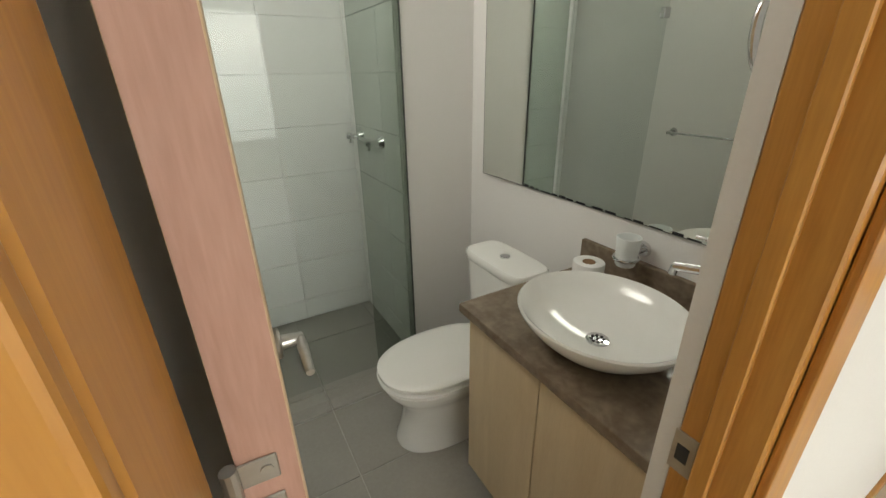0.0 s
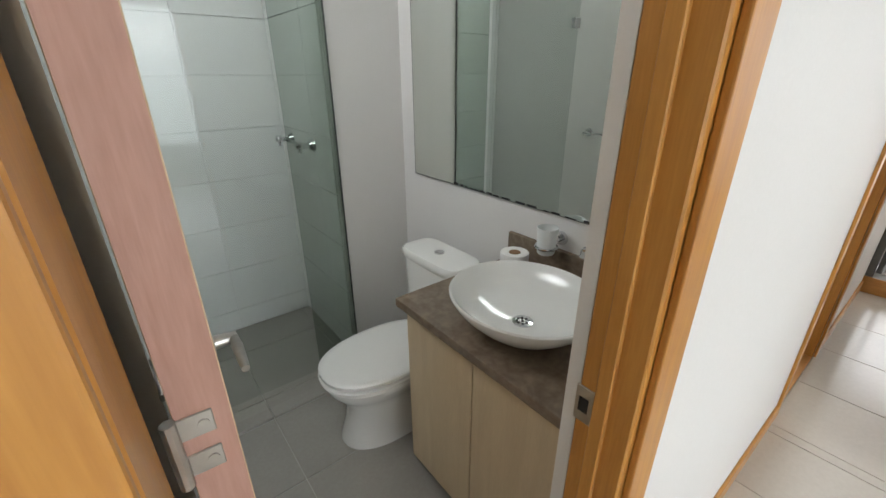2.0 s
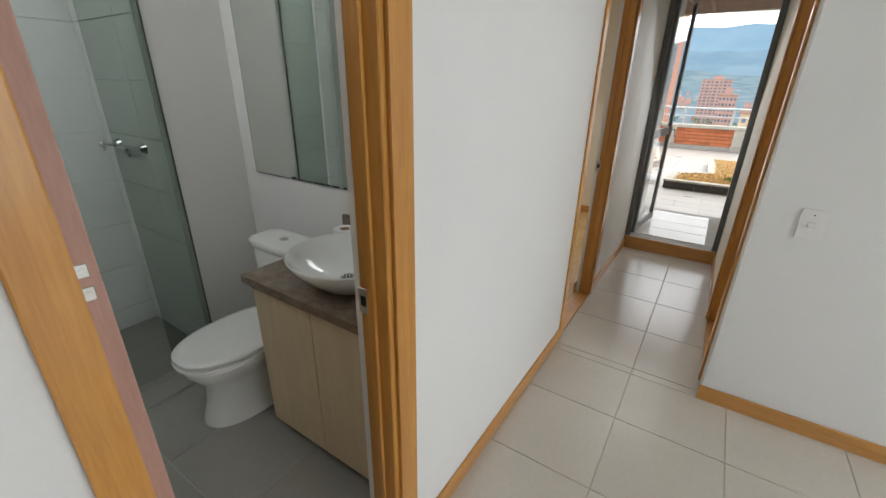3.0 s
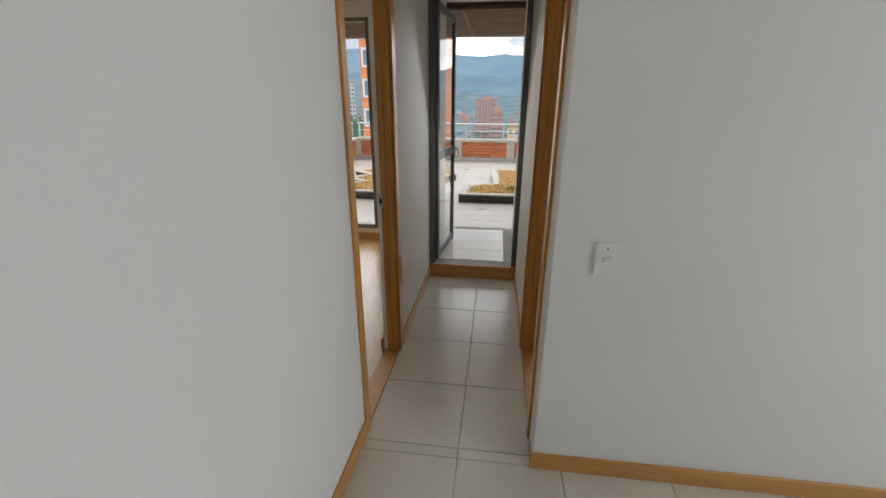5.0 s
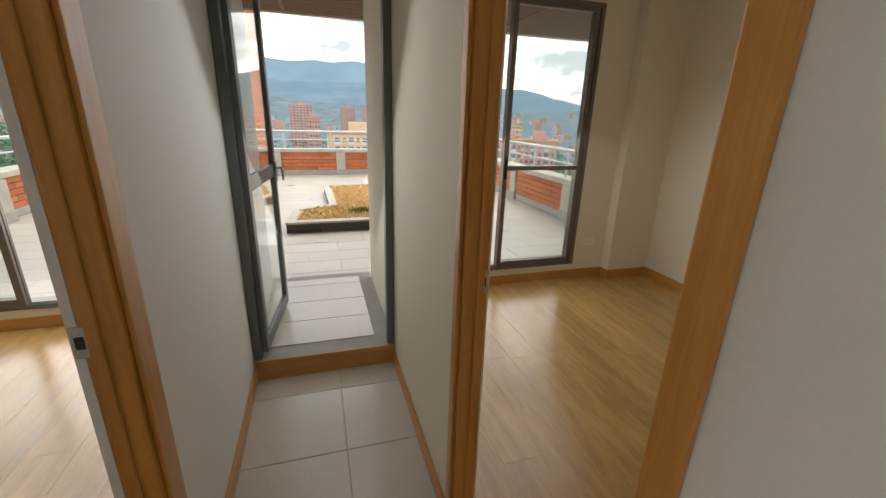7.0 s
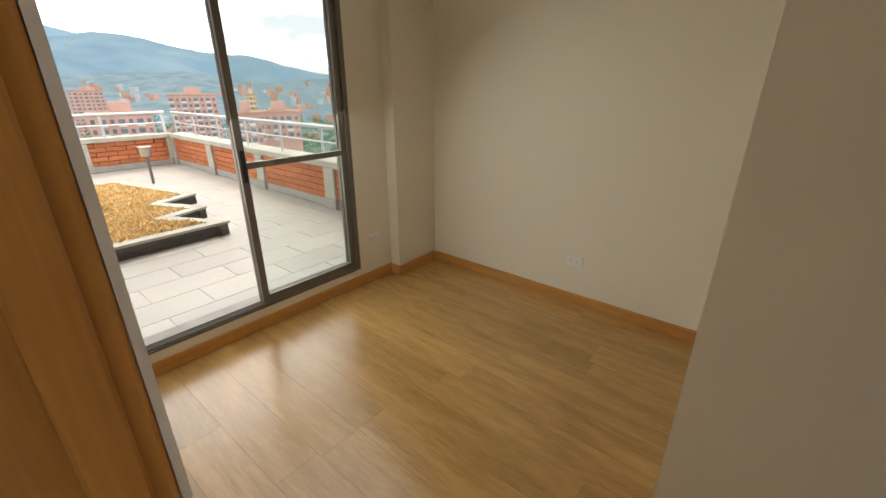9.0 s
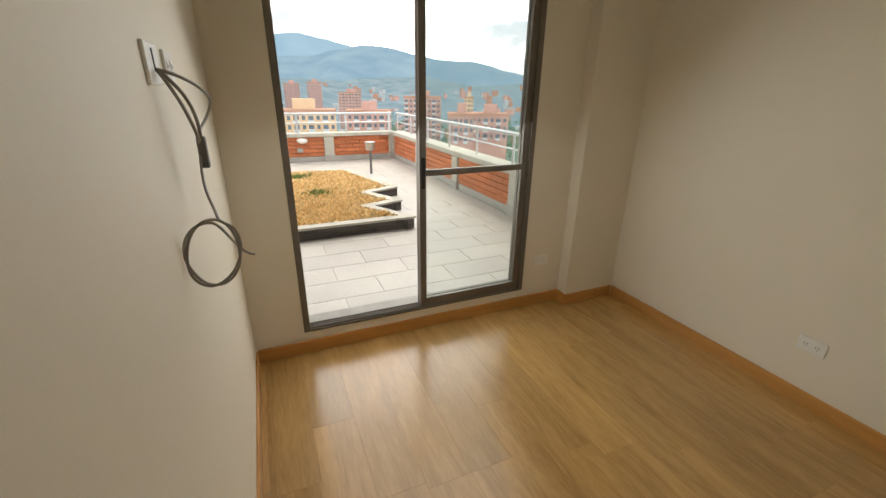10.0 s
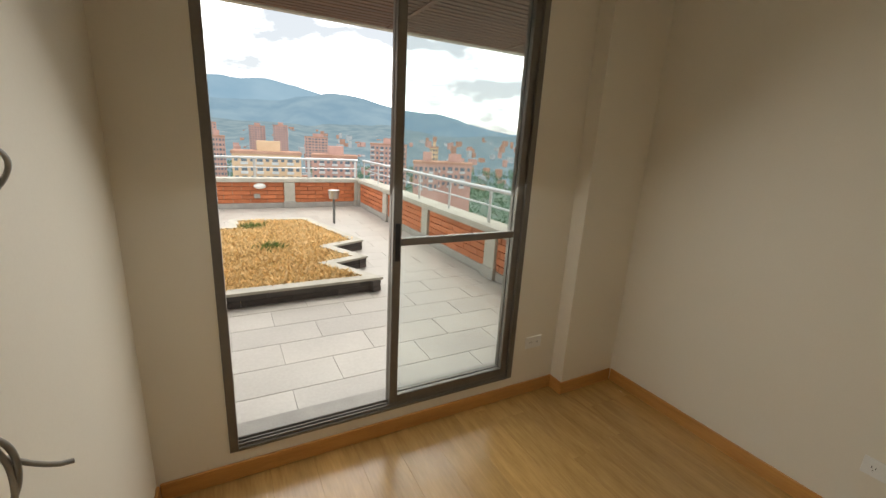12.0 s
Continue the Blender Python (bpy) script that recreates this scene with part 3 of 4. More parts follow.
tum = thing("tumbler_holder", "frosted glass tumbler in a chrome wall holder", "tumbler holder", at=(BX1 - 0.001, 1.05, 0.925))
part("rose", rod(rod(bmesh.new(), (0, 0, 0), (-0.012, 0, 0), 0.026, 0.022, n=24), (-0.012, 0, 0), (-0.05, 0.0, 0), 0.010, n=16), CHROME, tum, "", True)
ring = bmesh.new()
for i in range(28):
    a, b = 2 * math.pi * i / 28, 2 * math.pi * (i + 1) / 28
    rod(ring, (-0.085 + 0.036 * math.cos(a), -0.0 + 0.036 * math.sin(a), -0.01), (-0.085 + 0.036 * math.cos(b), 0.036 * math.sin(b), -0.01), 0.005, n=8)
part("ring", ring, CHROME, tum, "", True)
part("tumbler", lathe([(0.027, -0.035), (0.03, -0.03), (0.037, 0.06), (0.034, 0.06), (0.027, -0.025), (0.001, -0.026)], 32, centre=(-0.085, 0, 0)), FROST, tum, "frosted glass tumbler", True)

mir = thing("bathroom_mirror", "large frameless wall mirror with a worn bottom edge", "mirror")
part("plate", bx(BX1 - 0.012, 0.60, 1.008, BX1 - 0.001, 1.932, 2.15), MIRROR, mir)
part("rim", box(bx(BX1 - 0.0125, 1.9322, 1.006, BX1 - 0.001, 1.9345, 2.15), BX1 - 0.0125, 0.60, 1.0055, BX1 - 0.001, 1.932, 1.0078), GREYALU, mir, "thin dark mirror edge")
ed = bmesh.new()
random.seed(4)
yy = 0.62
while yy < 1.62:
    wd = random.uniform(0.008, 0.05)
    hh = random.uniform(0.003, 0.011)
    box(ed, BX1 - 0.0128, yy, 1.0075, BX1 - 0.0121, yy + wd, 1.0075 + hh, 0.0003)
    yy += wd + random.uniform(0.0, 0.035)
tagged(part("desilvered_edge", ed, DARK, mir, "blackened damaged silvering"), kind="stuff")


def oval(cx, cy, a, b, n=40, e=2.3, front=1.0):
    pts = []
    for i in range(n):
        t = 2 * math.pi * i / n
        c, s = math.cos(t), math.sin(t)
        r = (abs(c) ** e + abs(s) ** e) ** (-1 / e)
        pts.append((cx + a * r * c, cy + b * r * s))
    return pts


def loft(rings):
    bm = bmesh.new()
    vs = [[bm.verts.new(p) for p in r] for r in rings]
    n = len(vs[0])
    for a, b in zip(vs, vs[1:]):
        for i in range(n):
            bm.faces.new((a[i], a[(i + 1) % n], b[(i + 1) % n], b[i]))
    bm.faces.new(vs[0][::-1])
    bm.faces.new(vs[-1])
    return bm


def toilet():
    """Close-coupled toilet, its back to the mirror wall; local -x is the front."""
    t = thing("toilet", "white ceramic close-coupled toilet with closed lid", "toilet", at=(BX1 - 0.07, 1.54, 0))
    r = []
    for z, cx, a, b in ((0.0, -0.385, 0.245, 0.135), (0.02, -0.385, 0.243, 0.133), (0.12, -0.375, 0.225, 0.118), (0.22, -0.37, 0.222, 0.118),
                        (0.29, -0.38, 0.258, 0.15), (0.345, -0.385, 0.285, 0.178), (0.375, -0.385, 0.292, 0.186), (0.385, -0.385, 0.287, 0.182)):
        r.append([(x, y, z * 0.87) for x, y in oval(cx, 0, a, b)])
    part("bowl", loft(r), CERAMIC, t, "", True)
    for nm, z0, z1, g in (("seat", 0.388, 0.408, 0.0), ("lid", 0.411, 0.436, -0.004)):
        q = [[(x, y, z - 0.052) for x, y in oval(-0.40, 0, 0.288 + g + k, 0.187 + g + k)] for z, k in ((z0, -0.006), (z0 + 0.004, 0), (z1 - 0.008, 0), (z1 - 0.002, -0.008), (z1, -0.03))]
        part(nm, loft(q), CERAMIC, t, "", True)
    tk = [[(x, y, z) for x, y in oval(-0.095, 0, a, b, e=5.0)] for z, a, b in ((0.335, 0.08, 0.165), (0.40, 0.083, 0.17), (0.70, 0.092, 0.185), (0.705, 0.09, 0.183))]
    part("tank", loft(tk), CERAMIC, t, "", True)
    ld = [[(x, y, z) for x, y in oval(-0.098, 0, a, b, e=5.0)] for z, a, b in ((0.706, 0.094, 0.19), (0.712, 0.098, 0.195), (0.735, 0.098, 0.195), (0.745, 0.09, 0.187), (0.747, 0.06, 0.15))]
    lid = part("tank_lid", loft(ld), CERAMIC, t, "", True)
    part("flush_button", lathe([(0.022, 0.7465), (0.022, 0.752), (0.018, 0.7535), (0.001, 0.7535)], 28, centre=(-0.10, 0, 0)), CHROME, t, "chrome dual flush button", True)
    for y in (-0.07, 0.07):
        part("hinge", rod(bmesh.new(), (-0.125, y - 0.02, 0.36), (-0.125, y + 0.02, 0.36), 0.012, n=14), PLASTIC, t)
    return t


toilet()
vl = thing("water_valve", "chrome angle valve with hose beside the toilet", "valve", at=(2.60, 1.275, 0.19))
part("body", rod(rod(bmesh.new(), (0, -0.012, 0), (0, 0.04, 0.0), 0.016), (0, 0.02, -0.189), (0, 0.02, 0.05), 0.008), CHROME, vl, "", True)

bar = thing("towel_bar", "chrome towel bar on the white bathroom wall", "towel bar")
for y in (1.39, 1.85):
    part("mount", rod(rod(bmesh.new(), (BX0 + 0.001, y, 1.10), (BX0 + 0.012, y, 1.10), 0.026, 0.022, n=22), (BX0 + 0.012, y, 1.10), (BX0 + 0.06, y, 1.10), 0.010, n=14), CHROME, bar, "", True)
part("rail", rod(bmesh.new(), (BX0 + 0.05, 1.39, 1.10), (BX0 + 0.05, 1.85, 1.10), 0.006, n=14), CHROME, bar, "", True)

tr = thing("towel_ring", "chrome towel ring hanging beside the mirror", "towel ring", at=(2.32, 0.5625, 1.505))
part("mount", rod(rod(bmesh.new(), (0, 0, 0.06), (0, 0.010, 0.06), 0.020, 0.017, n=22), (0, 0.010, 0.06), (0, 0.066, 0.06), 0.008, n=14), CHROME, tr, "", True)
rg = bmesh.new()
rows = []
for i in range(40):
    a = 2 * math.pi * i / 40
    rows.append([rg.verts.new(((0.06 + 0.006 * math.cos(b)) * math.cos(a), 0.066 + 0.006 * math.sin(b), (0.06 + 0.006 * math.cos(b)) * math.sin(a)))
                 for b in (2 * math.pi * k / 10 for k in range(10))])
for i in range(40):
    for k in range(10):
        rg.faces.new((rows[i][k], rows[(i + 1) % 40][k], rows[(i + 1) % 40][(k + 1) % 10], rows[i][(k + 1) % 10]))
part("ring", rg, CHROME, tr, "", True)

sg = thing("shower_screen", "greenish fixed glass shower panel", "shower screen")
part("panel", bx(2.20, SHW - 0.012, 0.01, SHX + 0.012, SHW - 0.004, 2.1), SHOWERGLASS, sg)
part("edge_seal", bx(SHX + 0.0125, SHW - 0.012, 0.01, SHX + 0.0165, SHW - 0.002, 2.1), GREYALU, sg)
sd = thing("shower_door", "clear glass shower door hung on chrome clips", "shower door")
part("panel", bx(BX0 + 0.006, SHW - 0.03, 0.03, 2.19, SHW - 0.022, 2.08), CLEARGLASS, sd)
for z in (0.25, 1.75):
    part("clip", bx(BX0 + 0.001, SHW - 0.042, z - 0.028, BX0 + 0.055, SHW - 0.010, z + 0.028, 0.004), CHROME, sd, "chrome hinge clip")

tp = thing("shower_taps", "chrome two-handle shower mixer on the tiled wall", "shower mixer")
for y in (2.27, 2.56):
    part("escutcheon", rod(rod(bmesh.new(), (SHX - 0.008, y, 1.14), (SHX - 0.030, y, 1.14), 0.032, 0.02, n=24), (SHX - 0.03, y, 1.14), (SHX - 0.075, y, 1.14), 0.014, n=16), CHROME, tp, "", True)
    kb = bmesh.new()
    for k in range(3):
        a = 2 * math.pi * k / 3 + 0.4
        rod(kb, (SHX - 0.08, y, 1.14), (SHX - 0.08, y + 0.033 * math.cos(a), 1.14 + 0.033 * math.sin(a)), 0.007, 0.009, n=10)
    rod(kb, (SHX - 0.07, y, 1.14), (SHX - 0.098, y, 1.14), 0.013, 0.011, n=14)
    part("knob", kb, CHROME, tp, "", True)
part("spindle", rod(bmesh.new(), (SHX - 0.05, 2.27, 1.14), (SHX - 0.05, 2.56, 1.14), 0.011, n=14), CHROME, tp, "", True)


# ---- switches, outlets, cable ----
def plate_y(name, label, cat, x, y, z, s, w, h, kind="switch"):
    """Plate on a wall facing y (s = +1 or -1)."""
    t = thing(name, label, cat)
    part("plate", bx(x - w / 2, y, z - h / 2, x + w / 2, y + s * 0.008, z + h / 2, 0.003, 2), PLASTIC, t)
    if kind == "outlet":
        for k in (-0.024, 0.024):
            part("socket", bx(x + k - 0.016, y + s * 0.008, z - 0.017, x + k + 0.016, y + s * 0.0095, z + 0.017, 0.001), PLASTIC, t)
            sl = bmesh.new()
            for d in (-0.006, 0.006):
                box(sl, x + k + d - 0.0012, y + s * 0.0088, z - 0.002, x + k + d + 0.0012, y + s * 0.0098, z + 0.008)
            box(sl, x + k - 0.002, y + s * 0.0088, z - 0.012, x + k + 0.002, y + s * 0.0098, z - 0.008)
            part("slots", sl, DARK, t)
    return t


def plate_x(name, label, cat, x, y, z, s, w, h, kind="switch"):
    t = thing(name, label, cat)
    part("plate", bx(x, y - w / 2, z - h / 2, x + s * 0.008, y + w / 2, z + h / 2, 0.003, 2), PLASTIC, t)
    if kind == "switch":
        part("rocker", bx(x + s * 0.008, y - 0.014, z - 0.013, x + s * 0.014, y + 0.014, z + 0.009, 0.002), PLASTIC, t)
        part("indicator", rod(bmesh.new(), (x + s * 0.008, y + 0.002, z + 0.038), (x + s * 0.0092, y + 0.002, z + 0.038), 0.003, n=10), DARK, t)
    else:
        for k in (-0.024, 0.024):
            part("socket", bx(x + s * 0.008, y + k - 0.016, z - 0.017, x + s * 0.0095, y + k + 0.016, z + 0.017, 0.001), PLASTIC, t)
            sl = bmesh.new()
            for d in (-0.006, 0.006):
                box(sl, x + s * 0.0088, y + k + d - 0.0012, z - 0.002, x + s * 0.0098, y + k + d + 0.0012, z + 0.008)
            part("slots", sl, DARK, t)
    return t


plate_x("light_switch", "white plastic light switch on the hall wall", "light switch", XS, -0.516, 0.972, -1, 0.085, 0.122)
plate_y("power_outlet", "white double power outlet low on the cream wall", "power outlet", 5.205, YF, 0.325, 1, 0.118, 0.075, "outlet")
plate_x("power_outlet", "white double power outlet beside the window", "power outlet", XW, -2.33, 0.345, -1, 0.118, 0.075, "outlet")
plate_y("cable_plate", "white wall plate with a slot for cables", "wall plate", 5.45, YB, 1.515, -1, 0.118, 0.082, "blank")
plate_y("power_outlet", "white power outlet high beside the cable plate", "power outlet", 5.64, YB, 1.515, -1, 0.10, 0.075, "outlet")
solid("cable_slot", bx(5.446, YB - 0.0095, 1.50, 5.454, YB - 0.0078, 1.545), DARK, "black cable slot in the wall plate", "slot")

cab = thing("loose_cable", "grey television cables coiled and hanging on the wall", "cable")
c0 = (5.452, YB - 0.010, 1.505)
tube("loop", [c0, (5.47, YB - 0.05, 1.495), (5.55, YB - 0.09, 1.46), (5.63, YB - 0.085, 1.43), (5.62, YB - 0.06, 1.385), (5.56, YB - 0.055, 1.375), (5.53, YB - 0.055, 1.37)], 0.0035, CABLE, cab)
tube("strand", [c0, (5.46, YB - 0.045, 1.47), (5.50, YB - 0.06, 1.42), (5.525, YB - 0.06, 1.37), (5.53, YB - 0.055, 1.345)], 0.004, CABLE, cab)
tube("strand", [c0, (5.455, YB - 0.035, 1.46), (5.48, YB - 0.05, 1.40), (5.515, YB - 0.055, 1.36), (5.535, YB - 0.05, 1.34)], 0.004, CABLE, cab)
part("splitter", bx(5.525, YB - 0.066, 1.285, 5.548, YB - 0.046, 1.36, 0.003), GREYALU, cab, "small dark metal cable splitter")
coil = [(5.535, YB - 0.05, 1.34), (5.52, YB - 0.045, 1.28), (5.47, YB - 0.05, 1.24), (5.43, YB - 0.07, 1.20)]
for i in range(34):
    a = radians(70 - i * 22)
    rr = 0.078 + 0.006 * math.sin(i * 0.9)
    u = rr * math.cos(a)
    coil.append((5.362 + 0.35 * u + 0.008 * ((i * 7) % 5) / 5, YB - 0.058 - 0.70 * u, 1.118 + 0.98 * rr * math.sin(a)))
coil += [(5.445, YB - 0.115, 1.075), (5.46, YB - 0.135, 1.07)]
tube("coil", coil, 0.0032, CABLE, cab)


# ---- terrace ----
PX, PR, PL = 13.4, -3.28, 3.70      # parapet lines
LX = 9.45                            # left parapet turns here
structure("ground_terrace", bx(XO, -5.2, -0.6, PX + 0.3, 9.0, TZ - 0.004), TERRGROUT, "grey stone tile terrace floor", "terrace floor")


def parapet(name, x0, y0, x1, y1, label):
    """Brick parapet from (x0, y0) to (x1, y1): core, base strip, coping, rail with posts. Bricks are added at the end."""
    t = thing(name, label, "parapet wall", "structure")
    d = Vector((x1 - x0, y1 - y0, 0))
    n, L = d.normalized(), d.length
    a = math.degrees(math.atan2(n.y, n.x))
    t.matrix_world = pose(x0, y0, TZ, 0, 0, a)
    part("core", bx(0, -0.055, 0, L, -0.20, 0.50), MORTAR, t)
    part("base_strip", bx(0, -0.0, 0, L, -0.2, 0.10, 0.006), CONCRETE, t, "grey cement base strip")
    part("coping", bx(-0.06, 0.04, 0.50, L + 0.06, -0.26, 0.575, 0.012, 2), COPING, t, "pale concrete coping")
    k = max(2, round(L / 1.55))
    for i in range(k + 1):
        x = L * i / k
        part("pillar", bx(x - 0.10, 0.03, 0, x + 0.10, -0.2, 0.499, 0.006), COPING, t, "rendered concrete pillar")
        part("foot", bx(x - 0.115, 0.042, 0, x + 0.115, -0.2, 0.13, 0.006), CONCRETE, t)
    m = max(2, round(L / 0.95))
    for i in range(m + 1):
        x = min(max(L * i / m, 0.05), L - 0.05)
        part("rail_post", bx(x - 0.025, -0.095, 0.575, x + 0.025, -0.105, 0.93, 0.001), RAILM, t)
    part("top_rail", rod(bmesh.new(), (0, -0.10, 0.95), (L, -0.10, 0.95), 0.024, n=12), RAILM, t, "", True)
    part("mid_rail", rod(bmesh.new(), (0, -0.10, 0.77), (L, -0.10, 0.77), 0.011, n=8), RAILM, t, "", True)
    return t, L


walls = [parapet("parapet_far", PX, PR, PX, PL, "orange brick terrace parapet with concrete coping and rail"),
         parapet("parapet_right", 6.75, PR, PX, PR, "orange brick side parapet of the terrace"),
         parapet("parapet_left", PX, PL, LX, PL, "orange brick left parapet of the terrace"),
         parapet("parapet_return", LX, PL, LX, 8.6, "orange brick parapet return beside the terrace")]

# soffit of wood slats over the terrace edge
sf = bmesh.new()
x = XO + 0.02
while x < 8.35:
    box(sf, x, -4.6, 2.36, x + 0.052, 6.5, 2.385)
    x += 0.072
structure("ceiling_terrace", sf, SOFFIT, "brown wood slat soffit over the terrace", "soffit")
sb = bmesh.new()
box(sb, XO, -4.7, 2.40, 8.45, 6.6, 2.62)
structure("ceiling_terrace_slab", sb, SOFFIT, "dark underside of the roof slab", "roof slab")
bt = bmesh.new()
for y in (-3.2, -2.05, -0.9, 0.25, 1.4, 2.55, 3.7):
    box(bt, XO + 0.02, y, 2.352, 8.36, y + 0.035, 2.359)
structure("trim_soffit", bt, SOFFIT, "narrow battens across the wood slats", "trim")
structure("trim_fascia", bx(8.37, -4.7, 2.35, 8.44, 6.6, 2.5), COPING, "pale concrete fascia of the roof edge", "fascia")


# planters
def planter(name, pts, label):
    t = thing(name, label, "planter")
    n = len(pts)
    turn = 1 if sum(pts[i - 1][0] * pts[i][1] - pts[i][0] * pts[i - 1][1] for i in range(n)) > 0 else -1
    inward = []
    for i in range(n):
        d = Vector(pts[(i + 1) % n]) - Vector(pts[i])
        inward.append(Vector((-d.y, d.x)).normalized() * turn)

    def inset(i, w):
        """Corner i moved inward by w from both of its edges."""
        m = inward[i - 1] + inward[i]
        return Vector(pts[i]) + m * (w / max(0.35, m.dot(inward[i])))

    inner = [tuple(inset(i, 0.095)) for i in range(n)]
    part("soil", prism(bmesh.new(), inner, TZ, TZ + 0.11), DRYGRASS, t, "dry straw-coloured turf")
    for i in range(n):
        a, b = Vector(pts[i]), Vector(pts[(i + 1) % n])
        d = (b - a)
        nn = inward[i] * 0.10
        rows = 2
        for r in range(rows):
            m = max(1, round(d.length / 0.42))
            for k in range(m):
                s0, s1 = (k + (0.5 if r % 2 and k else 0)) / m, min(1, (k + 1 + (0.5 if r % 2 else 0)) / m)
                if s1 - s0 < 0.02:
                    continue
                p, q = a + d * s0 + nn * 0.03 * ((k * 3 + r) % 3) / 3, a + d * (s1 - 0.004 / d.length) + nn * 0.03 * ((k * 3 + r) % 3) / 3
                part("stone", prism(bmesh.new(), [p, q, q + nn, p + nn], TZ + 0.001 + r * 0.055, TZ + 0.052 + r * 0.055), SLATE, t)
        part("edging", prism(bmesh.new(), [inset(i, -0.012), inset((i + 1) % n, -0.012), inset((i + 1) % n, 0.11), inset(i, 0.11)], TZ + 0.1085, TZ + 0.132), COPING, t, "pale mortar edging")
    return t, inner


P1 = [(8.42, 0.43), (8.45, -2.03), (9.05, -1.72), (9.2, -2.12), (9.75, -1.85), (9.95, -2.3), (11.6, -1.9), (11.7, -0.8), (11.15, -0.77), (11.07, -0.05), (9.4, -0.1), (9.2, 0.36)]
P2 = [(8.42, 2.44), (8.42, 1.35), (9.6, 1.1), (10.35, 0.66), (11.6, 0.95), (11.6, 2.2), (10.4, 2.75), (10.1, 2.35), (9.6, 2.65), (9.3, 2.25), (8.9, 2.72)]
beds = [planter("planter_bed", P1, "low slate-edged planter bed of dry yellow turf"),
        planter("planter_bed", P2, "low slate-edged zigzag planter bed of dry turf")]


def inside(p, poly):
    r = False
    for i in range(len(poly)):
        a, b = poly[i], poly[i - 1]
        if (a[1] > p[1]) != (b[1] > p[1]) and p[0] < (b[0] - a[0]) * (p[1] - a[1]) / (b[1] - a[1]) + a[0]:
            r = not r
    return r


def tufts(name, poly, count, material, label, hmax, clumps=()):
    rng = random.Random(11)
    vs, fs = [], []
    xs, ys = [p[0] for p in poly], [p[1] for p in poly]
    made = 0
    while made < count:
        if clumps:
            cx, cy = clumps[made % len(clumps)]
            x, y = rng.gauss(cx, 0.07), rng.gauss(cy, 0.07)
        else:
            x, y = rng.uniform(min(xs), max(xs)), rng.uniform(min(ys), max(ys))
        if not inside((x, y), poly):
            continue
        made += 1
        a = rng.uniform(0, 6.283)
        hgt = rng.uniform(0.25, 1.0) * hmax * (0.6 + 0.8 * noise.noise(Vector((x * 2, y * 2, 0))) ** 2 + 0.3)
        w = rng.uniform(0.006, 0.016)
        lx, ly = rng.uniform(-1, 1) * hgt * 1.1, rng.uniform(-1, 1) * hgt * 1.1
        k = len(vs)
        dx, dy = w * math.cos(a), w * math.sin(a)
        z = TZ + 0.108
        vs += [(x - dx, y - dy, z), (x + dx, y + dy, z), (x + dx * 0.6 + lx * 0.5, y + dy * 0.6 + ly * 0.5, z + hgt * 0.7), (x + lx, y + ly, z + hgt)]
        fs += [(k, k + 1, k + 2), (k, k + 2, k + 3)]
    me = bpy.data.meshes.new(name)
    me.from_pydata(vs, [], fs)
    me.materials.append(material)
    return tagged(new(name, me), label, "grass", "", "stuff")


tufts("dry_grass", beds[0][1], 26000, DRYGRASS, "dry yellow grass blades covering the planter bed", 0.05)
tufts("dry_grass", beds[1][1], 15000, DRYGRASS, "dry yellow grass blades covering the zigzag planter", 0.05)
tufts("green_weeds", beds[0][1], 500, GREENTUFT, "few green weeds in the dry turf", 0.09, [(8.9, -0.45), (11.1, -1.05), (9.9, -1.2)])

lamp = thing("garden_lamp", "small grey garden bollard lamp on a thin post", "garden lamp", at=(11.7, -2.35, TZ))
part("post", rod(bmesh.new(), (0, 0, 0), (0, 0, 0.42), 0.022, n=12), GREYALU, lamp)
part("head", rod(bmesh.new(), (0, 0, 0.42), (0, 0, 0.56), 0.075, 0.095, n=20), STEEL, lamp, "", True)
wl = thing("bulkhead_lamp", "white oval bulkhead lamp on the brick parapet", "wall lamp", at=(PX - 0.02, -1.35, TZ + 0.42))
part("body", lathe([(0.10, 0.0), (0.11, 0.02), (0.09, 0.055), (0.02, 0.07)], 28, 1.0, 0.5), PLASTIC, wl, "", True)
wl.matrix_world = Matrix.Translation((PX - 0.005, -1.35, TZ + 0.43)) @ Euler((radians(90), 0, radians(-90))).to_matrix().to_4x4()
solid("junction_box", bx(PX - 0.03, -1.35, TZ + 0.20, PX + 0.02, -1.24, TZ + 0.28, 0.004), CONCRETE, "grey junction box on the brick parapet", "junction box")
for (x, y) in ((8.05, 0.05), (11.9, 0.55)):
    d = thing("floor_drain", "square metal floor drain set in the terrace tiles", "floor drain", at=(x, y, TZ))
    part("grate", bx(-0.06, -0.06, 0.0005, 0.06, 0.06, 0.006, 0.001), STEEL, d)


# ---- city and mountains ----
GZ = -48.0
# Dull green with the valley's haze mixed into its colour.
HAZE_GREEN = mat("hazed_valley_green", (0.10, 0.15, 0.12), (0.055, 0.095, 0.07), rough=0.95, scale=0.02, fine=0.3, bump=0.0, lo=0.3, hi=0.7)
structure("ground", bx(14, -2600, GZ - 2, 2600, 2600, GZ), HAZE_GREEN, "green valley floor far below the terrace", "ground")


